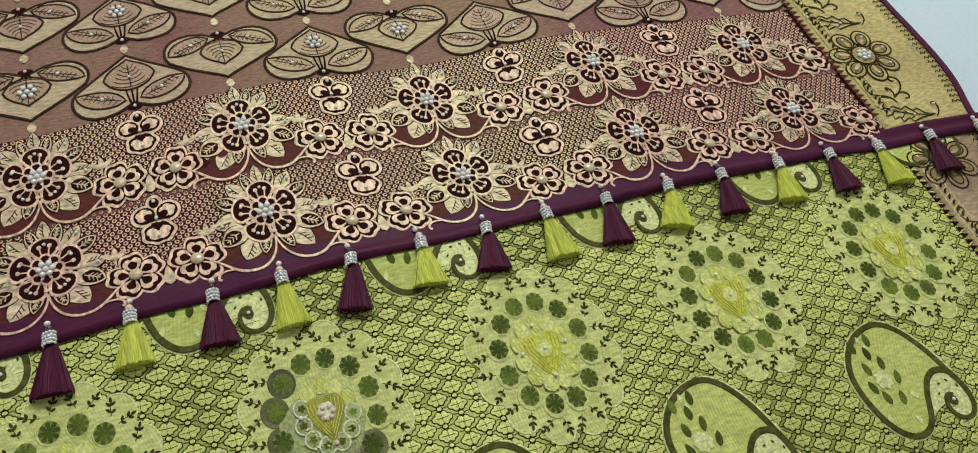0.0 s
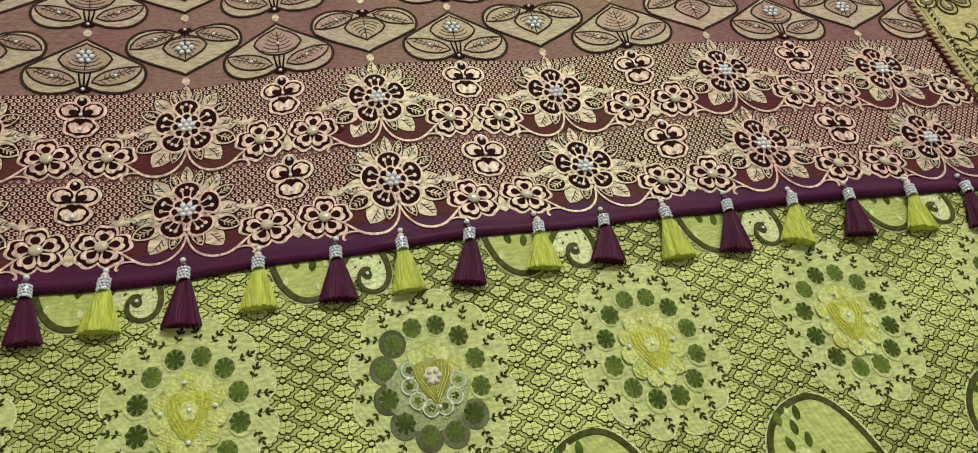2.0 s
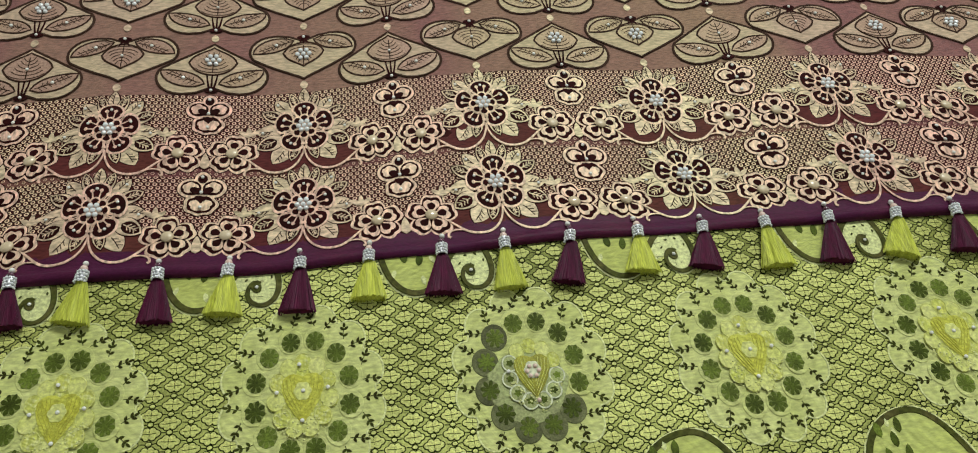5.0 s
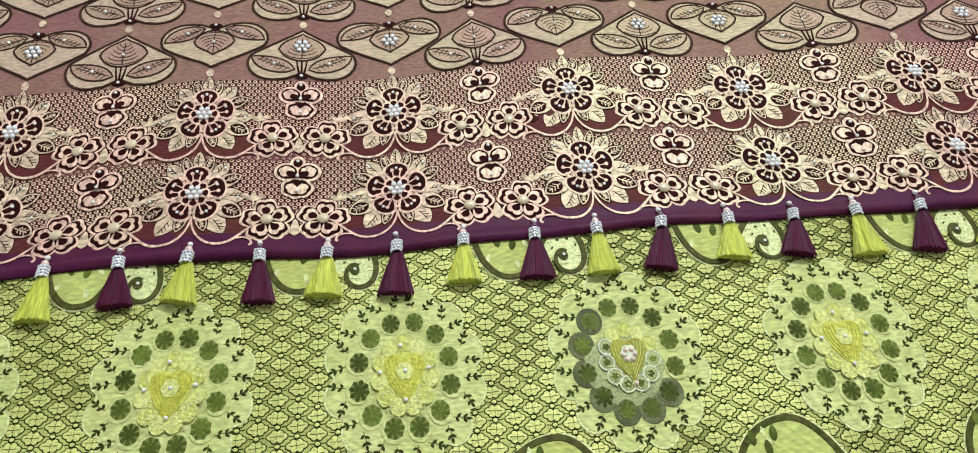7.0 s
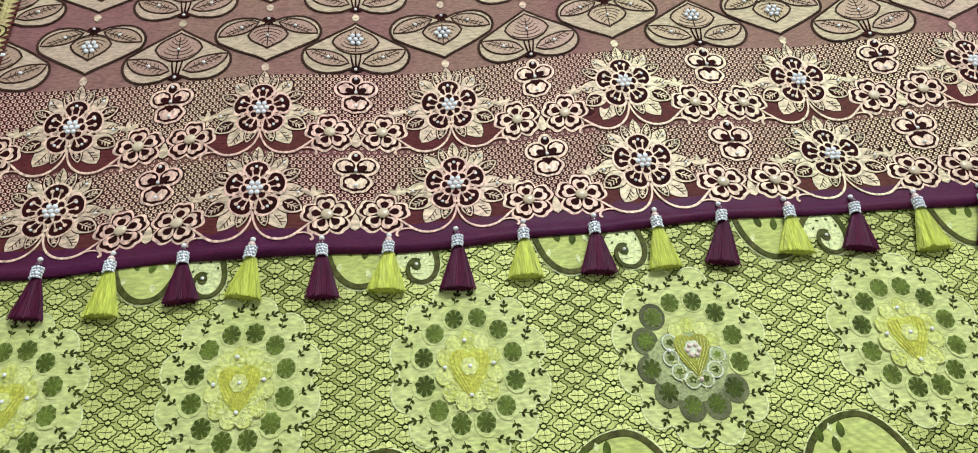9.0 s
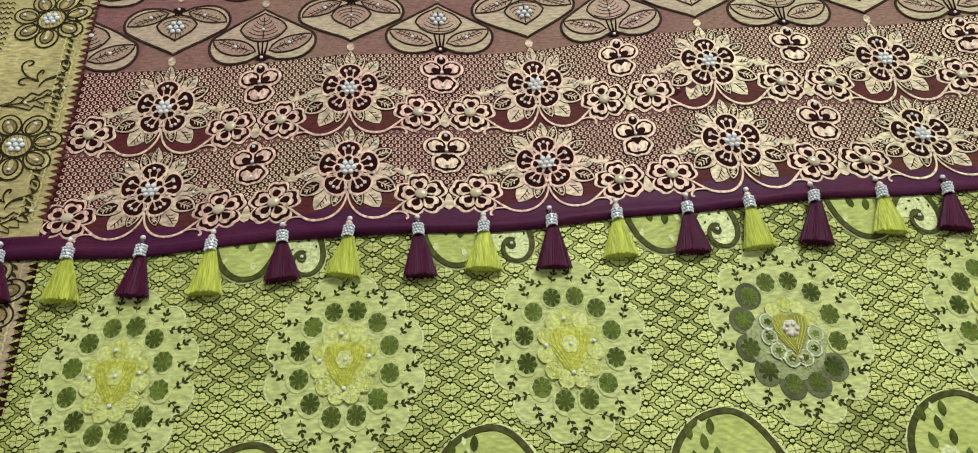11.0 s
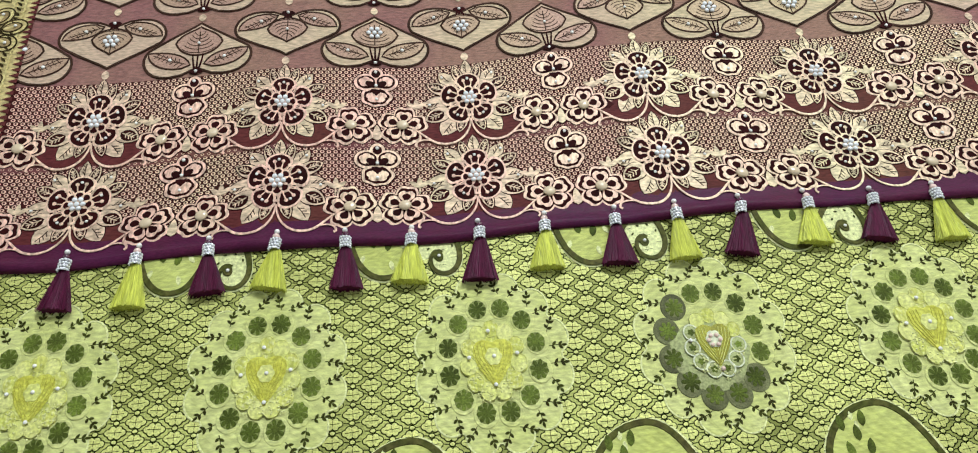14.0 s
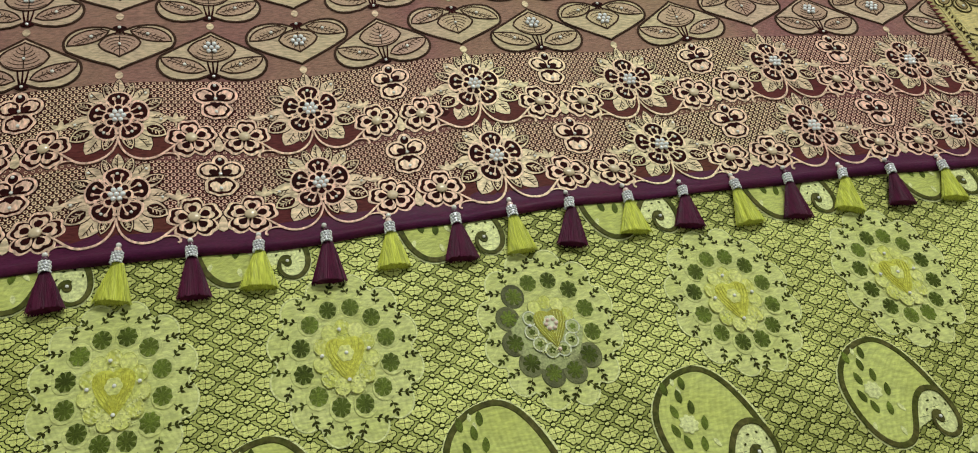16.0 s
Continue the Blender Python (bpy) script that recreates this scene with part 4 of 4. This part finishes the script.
def medallion(x, y, grey=False):
    rx, ry = 0.0500, 0.0622
    asp = ry / rx
    rim_line = moved(scallop(12, rx * 1.03, 9, 15, 1.0), x, y, 0, 1, asp)
    base = Sheet(body_z)
    base.plate(rim_line, 0.0006, 0.0002, 0.0, 8)
    ob = part("medallion", base, CREAM, saree, "grey-green silk medallion with an amber heart" if grey else "pale lime oval silk medallion")
    ed = Sheet(body_z)
    ed.ribbon(rim_line, 0.0013, 0.0007, 0.0003, True)
    part("scalloped_rim", ed, CREAM_EDGE, ob)
    rnd = random.Random(round(x * 100) + 50)
    for k in range(12):
        a = radians(30 * k + 15)
        deg = math.degrees(a)
        for m in (-1, 1):
            sp = Sheet(body_z)
            b = a + m * radians(7.5) + rnd.uniform(-0.02, 0.02)
            cx, cy = x + rx * 0.83 * math.cos(b), y + ry * 0.83 * math.sin(b)
            lean = deg + 36 * m + rnd.uniform(-22, 22)
            sp.ribbon(moved([(-0.0045, 0), (0.0, 0.0004), (0.0040, 0)], cx, cy, lean), 0.0005, 0.0008, 0.0002)
            for d, o, ln in ((0, 0.0036, 0.0042), (46, 0.0018, 0.0038), (-46, 0.0020, 0.0038), (52, -0.0020, 0.0038), (-52, -0.0026, 0.0034)):
                sp.plate(moved(moved(leaf(ln, 0.0019, 5), o, 0, d), cx, cy, lean), 0.0009, 0.0002, 0.0001)
            part("leaf_sprig", sp, SPRIG, ob)
    for k in range(12):
        a = radians(30 * k + 15)
        ca, sa = math.cos(a), math.sin(a)
        cx, cy = x + 0.0295 * ca, y + 0.0372 * sa
        sheer = grey and (130 < 30 * k + 15 < 230 or 250 < 30 * k + 15 < 340)
        cell = Sheet(body_z)
        cell.plate(moved(oval(*((0.0086, 0.0100) if sheer else (0.0078, 0.0092)), 20), cx + 0.0008 * ca, cy + 0.0008 * sa), 0.0009 + 0.00003 * k, 0.0002, 0.0, 2)
        cel = part("bud_cell", cell, GREYBUD if sheer else CREAM, ob, "sheer grey-green bud cell" if sheer else "")
        bd = Sheet(body_z)
        bd.plate(moved(oval(0.0060, 0.0070, 16), cx, cy), 0.00135, 0.0001, 0.0, 1)
        part("bud_ground", bd, GREYBUD if sheer else BUDVEIN, cel)
        bd = Sheet(body_z)
        bd.plate(moved(lobed(8, rnd.uniform(0.0060, 0.0066), 0.62, 8, 22.5 + 9 * k, 0.55), cx, cy, 0, 1, 1.14), 0.00155, 0.0001, 0.0001)
        part("bud", bd, BUD, cel)
    if grey:
        net = Sheet(body_z)
        net.plate([(x + 0.0255 * math.cos(radians(t)) * (1 + 0.05 * math.cos(radians(9 * t))) - 0.004, y + 0.0290 * math.sin(radians(t)) * (1.0 if t > 180 else 0.75) - 0.006) for t in range(0, 360, 8)], 0.0012, 0.0002, 0.0, 4)
        part("sheer_ring", net, GREYNET, ob, "sheer grey-green underlay")
    # core: a scalloped organza rosette, a ribbed heart pointing to the foot of the cloth, a small pale flower on it
    wide, tall = (0.0205, 0.0255) if grey else (0.0220, 0.0290)
    core = Sheet(body_z)
    core.plate(moved(scallop(11, 1.0, 8, 90, 1.1), x, y - 0.001, 0, wide, tall), 0.0016, 0.0002, 0.0003, 4)
    cob = part("core_flower", core, GREYNET if grey else YELLOW, ob, "sheer grey-green core flower" if grey else "")
    for k in range(11):
        a = radians(360 / 11 * k + 90)
        px, py = x + wide * 0.74 * math.cos(a), y - 0.001 + tall * 0.76 * math.sin(a)
        laced = grey and 2 <= k <= 8
        p = Sheet(body_z)
        p.plate(moved(oval(wide * 0.235, tall * 0.215, 16), px, py), 0.0020 + 0.00002 * k, 0.0001, 0.0003, 2)
        pob = part("petal", p, GREYNET if laced else PALE_YELLOW if (k + (k > 5)) % 2 else YELLOW, cob)
        o = Sheet(body_z)
        o.ribbon(moved(oval(wide * 0.235, tall * 0.215, 16), px, py), 0.0011 if laced else 0.0005, 0.0022 + 0.00002 * k, 0.0002, True)
        part("petal_rim", o, LACE if laced else PALE_YELLOW, pob)
        if laced:
            e = Sheet(body_z)
            e.plate(moved(lobed(5, 0.0026, 0.6, 5, 30 * k, 0.6), px, py), 0.0025, 0.0001)
            part("petal_eye", e, BUD, pob)
    size = 1.0 if grey else 1.12
    heart = [(0.0, 0.010)] + bezier([(0.0, 0.010), (0.006, 0.014), (0.0125, 0.011), (0.0115, 0.003)], 7)[1:] + bezier([(0.0115, 0.003), (0.010, -0.006), (0.004, -0.013), (0.0, -0.0185)], 7)[1:]
    heart = [(a * size, b * size) for a, b in heart + [(-a, b) for a, b in heart[-2:0:-1]]]
    ht = Sheet(body_z)
    ht.plate(moved(heart, x, y), 0.0025, 0.0001, 0.0002, 2)
    hob = part("heart", ht, AMBER if grey else YELLOW2, cob)
    for sd in (-1, 1):
        for k in range(4):
            fan = Sheet(body_z)
            u = 0.0021 * k
            fan.ribbon([(x + sd * size * (0.0108 - u), y + size * (0.0080 + 0.3 * u)), (x + sd * size * (0.0100 - u), y + size * 0.001),
                        (x + sd * size * 0.0008, y + size * (-0.0165 + 1.5 * u))], 0.0005, 0.0028, 0.0002)
            part("heart_rib", fan, YELLOW if grey else OCHRE, hob)
    fl = Sheet(body_z)
    fl.plate(moved(lobed(6, 0.0056, 0.22, 5, 0, 0.6), x, y + 0.001, 0, 1, 1.15), 0.0031, 0.0001, 0.0002)
    part("heart_flower", fl, LACE if grey else PALE_YELLOW, hob)
    seq = Sheet(body_z)
    for k in range(60):
        t, r = rnd.uniform(math.pi * 1.05, math.pi * 1.95), rnd.uniform(0.55, 1.0)
        seq.ball(x + wide * 0.95 * r * math.cos(t), y - 0.003 + tall * 0.98 * r * math.sin(t), 0.0026, rnd.uniform(0.0005, 0.0008), 0.7, 6, 4)
    tagged(part("bead_fringe", seq, SEQUIN, cob, "fringe of tiny pale yellow beads"), kind="stuff")
    stones("pearl", body_z, [(x + 0.0005, y + 0.001), (x - 0.0155, y + 0.001), (x + 0.0155, y + 0.002), (x, y - 0.0185), (x - 0.002, y + 0.0190)][1 if grey else 0:2 if grey else 5], 0.0030, 0.0014, PEARL, cob)
    if grey:
        stones("bead", body_z, cluster(x, y, 0.0019)[1:] + [(x + 0.001, y - 0.020)], 0.0030, 0.0015, PINKPEARL, cob)


def paisley(x, y):
    """A drop-shaped field that runs out into a curled tail."""
    q = lambda pts: [(x + a, y + b) for a, b in pts]
    left, top, join, notch, foot = (-0.0205, 0.002), (0.017, 0.0385), (0.0515, -0.0085), (0.027, -0.016), (0.004, -0.0415)
    up = bezier([left, (-0.0205, 0.020), (-0.004, 0.0385), top], 10)
    over = bezier([top, (0.034, 0.0385), (0.046, 0.012), join], 12)
    neck = bezier([join, (0.044, -0.002), (0.034, -0.004), notch], 8) + bezier([notch, (0.020, -0.027), (0.018, -0.0415), foot], 8)[1:]
    under = bezier([foot, (-0.012, -0.0415), (-0.0205, -0.018), left], 10)
    tail = bezier([join, (0.055, -0.015), (0.060, -0.032), (0.0500, -0.0395)], 10) + bezier([(0.0500, -0.0395), (0.043, -0.0440), (0.035, -0.038), (0.0355, -0.0300)], 8)[1:] + \
        bezier([(0.0355, -0.0300), (0.0360, -0.0240), (0.0400, -0.0200), (0.0440, -0.0240)], 5)[1:]
    field = (up + over[1:] + neck[1:] + under[1:-1])
    back = Sheet(body_z)
    back.plate(q([(0.008 + (a - 0.008) * 1.11, (b + 0.001) * 1.08 - 0.001) for a, b in field]), 0.0005, 0.00015, 0.0, 6)
    back.plate(q([(0.041 + (a - 0.041) * 1.16, -0.022 + (b + 0.022) * 1.14) for a, b in neck[:13] + tail[:0:-1]]), 0.00055, 0.00015, 0.0, 4)
    ob = part("paisley", back, CREAM_EDGE, saree, "lime green paisley with a moss outline")
    f = Sheet(body_z)
    f.plate(q(field), 0.0008, 0.0002, 0.0, 6)
    part("paisley_field", f, PAISLEY, ob)
    rim = Sheet(body_z)
    rim.ribbon(q(up + over[1:]), 0.0044, 0.00115, 0.0003)
    part("outline", rim, MOSSLINE, ob)
    rim = Sheet(body_z)
    rim.ribbon(q(neck + under[1:]), 0.0044, 0.0012, 0.0003)
    part("outline", rim, MOSSLINE, ob)
    rim = Sheet(body_z)
    rim.ribbon(q(tail), lambda t: 0.0044 - 0.0018 * t, 0.00125, 0.0003)
    part("tail_outline", rim, MOSSLINE, ob)
    eye = Sheet(body_z)
    eye.plate(moved(oval(0.0034, 0.0048, 14), x + 0.0410, y - 0.0265, 20), 0.0012, 0.0003, 0.0002)
    part("tail_eye", eye, MOSSLINE, ob)
    dots = Sheet(body_z)
    for a in range(20, 200, 45):
        dots.plate(moved(leaf(0.0028, 0.0014, 4), x + 0.043 + 0.0085 * math.cos(radians(a)), y - 0.024 + 0.0105 * math.sin(radians(a)), a + 70), 0.0010, 0.0002)
    part("tail_specks", dots, SPRIG, ob)
    stones("pearl", body_z, [(x + 0.0415, y - 0.027)], 0.0015, 0.0013, PEARL, ob)
    for a, b, t in ((-0.007, 0.022, 95), (0.006, 0.024, 85), (0.001, 0.015, 90), (-0.005, 0.005, 100), (0.006, 0.006, 80), (-0.008, -0.008, 105),
                    (0.011, -0.006, 75), (-0.003, -0.017, 100), (0.006, -0.020, 80)):
        sp = Sheet(body_z)
        sp.plate(moved(leaf(0.0108, 0.0050, 6), x + a, y + b, t), 0.0013, 0.0002, 0.0001)
        part("leaf_spray", sp, BUD, ob)
    for a, b, t in ((0.000, 0.028, 90), (0.002, 0.020, 88), (-0.010, -0.022, 250), (0.008, -0.028, 280), (0.014, -0.012, 300)):
        sp = Sheet(body_z)
        sp.plate(moved(leaf(0.0080, 0.0034, 6), x + a, y + b, t), 0.0012, 0.0002, 0.0001)
        part("pale_leaf", sp, CREAM_EDGE, ob)
    ros = Sheet(body_z)
    ros.plate(moved(lobed(8, 0.0072, 0.25, 5), x + 0.001, y), 0.0014, 0.0003, 0.0003)
    part("rosette", ros, CREAM_EDGE, ob)


for k in range(-3, 4):
    medallion(k * P, -0.107, k == 0)
    medallion(k * P, -0.302)
for k in range(-4, 4):
    for y in (0.0, -0.195):
        x = k * P + P / 2
        if -HALF + 0.02 < x:
            paisley(x, y)


# ---------------------------------------------------------------- tassels
def tassel(x, yellow, lean):
    """A silk tassel on its stone-set cap, with a bead and a pearl sewn to the piping."""
    rnd = random.Random(round(x * 1000) + 900)
    z0 = pallu_z(x, 0.0) + 0.0012
    y0 = -0.0150
    gx = math.sin(radians(lean))
    gy = -math.cos(radians(lean))
    L = rnd.uniform(0.0280, 0.0328)
    bot = body_z(x + gx * L, y0 + gy * L)
    flat = lambda px, py: 0.0

    def at(t, a, r):
        """Round the axis: t along the skirt, a the angle, r the radius."""
        w = r * math.cos(a)
        zc = z0 + 0.0018 + (bot + 0.0040 - z0 - 0.0018) * t
        return (x + gx * L * t - gy * w, y0 + gy * L * t + gx * w, max(zc + 0.42 * r * math.sin(a), body_z(x, -0.03) + 0.0008))

    half = rnd.uniform(0.0112, 0.0128)
    prof = lambda t: 0.0034 + (half - 0.0034) * t ** 0.95
    s = Sheet(flat, True)
    n, m = 20, 6
    verts = [at(j / m * 0.97, 2 * math.pi * i / n, prof(j / m) * 0.9) for j in range(m + 1) for i in range(n)]
    s.v = verts
    s.f = [(j * n + i, j * n + (i + 1) % n, (j + 1) * n + (i + 1) % n, (j + 1) * n + i) for j in range(m) for i in range(n)] + [tuple(m * n + i for i in range(n))]
    # single threads laid over the core
    for q in range(130):
        a = math.pi * 2 * q / 90 + rnd.uniform(-0.05, 0.05)
        end = rnd.uniform(0.97, 1.03)
        wob = rnd.uniform(-0.05, 0.05)
        out = rnd.uniform(0.93, 1.06)
        k = len(s.v)
        for j in range(5):
            t = end * j / 4
            for d in (-1, 0, 1):
                s.v.append(at(t, a + wob * t + d * 0.036, prof(t) * (out if d else out + 0.025)))
        for j in range(4):
            b = k + 3 * j
            s.f += [(b, b + 1, b + 4, b + 3), (b + 1, b + 2, b + 5, b + 4)]
    ob = part("tassel", s, THREAD_Y if yellow else THREAD_P, None)
    tagged(ob, "lime yellow silk thread tassel hanging from the purple hem" if yellow else "deep purple silk thread tassel hanging from the purple hem", "tassel",
           "tassels along the hem")
    cap = Sheet(flat, True)
    n = 14
    for j in range(5):
        t = j / 4
        y = -0.0068 - 0.0088 * t
        for i in range(n):
            a = 2 * math.pi * i / n
            cap.v.append((x + 0.0031 * math.cos(a) + gx * (-y - 0.007), y, z0 + 0.0026 + 0.0026 * math.sin(a)))
    cap.f = [(j * n + i, j * n + (i + 1) % n, (j + 1) * n + (i + 1) % n, (j + 1) * n + i) for j in range(4) for i in range(n)]
    cob = part("cap", cap, SILVER, ob, "silver stone-set cap")
    st = Sheet(flat, True)
    for j in range(4):
        for i in range(10):
            a = 2 * math.pi * (i + 0.5 * (j % 2)) / 10
            if math.sin(a) < -0.6:
                continue
            y = -0.0078 - 0.0024 * j
            st.ball(x + 0.0034 * math.cos(a) + gx * (-y - 0.007), y, z0 + 0.0026 + 0.0028 * math.sin(a), rnd.uniform(0.00090, 0.00112), 1.0, 7, 5)
    tagged(part("rhinestone", st, STONE, cob, smooth=True), kind="stuff")
    bd = Sheet(flat, True)
    bd.ball(x, -0.0050, z0 + 0.0024, 0.0027)
    part("bead", bd, PINKPEARL if yellow else PURPLEBEAD, ob, "pink pearl bead" if yellow else "purple bead", smooth=True)
    pr = Sheet(flat, True)
    pr.ball(x + rnd.uniform(-0.001, 0.001), rnd.uniform(-0.0008, 0.0012), z0 + 0.0016, 0.0020)
    part("pearl", pr, PEARL, ob, smooth=True)


# sewn on by hand: how far each sits off the even step (mm), and how its skirt leans (degrees)
OFF = (8, 5, 4, 5, 4, 4.5, 2.5, 2, -0.5, -1, -3, -1, -5.3, -6, -5, -4.5, -6.5, -5.5, -1, -3, 1, 2, 1, 5, 9)
LEAN = (4, 3, -2, -5, -3, 2, -9, 0, -6, -5, -4, -4, 0, -14, -7, -12, 0, -9, -16, -8, -9, -4, -2, -5, 0)
for k in range(25):
    tassel((k - 12) * STEP + 0.001 * OFF[k], k % 2 == 0, LEAN[k])
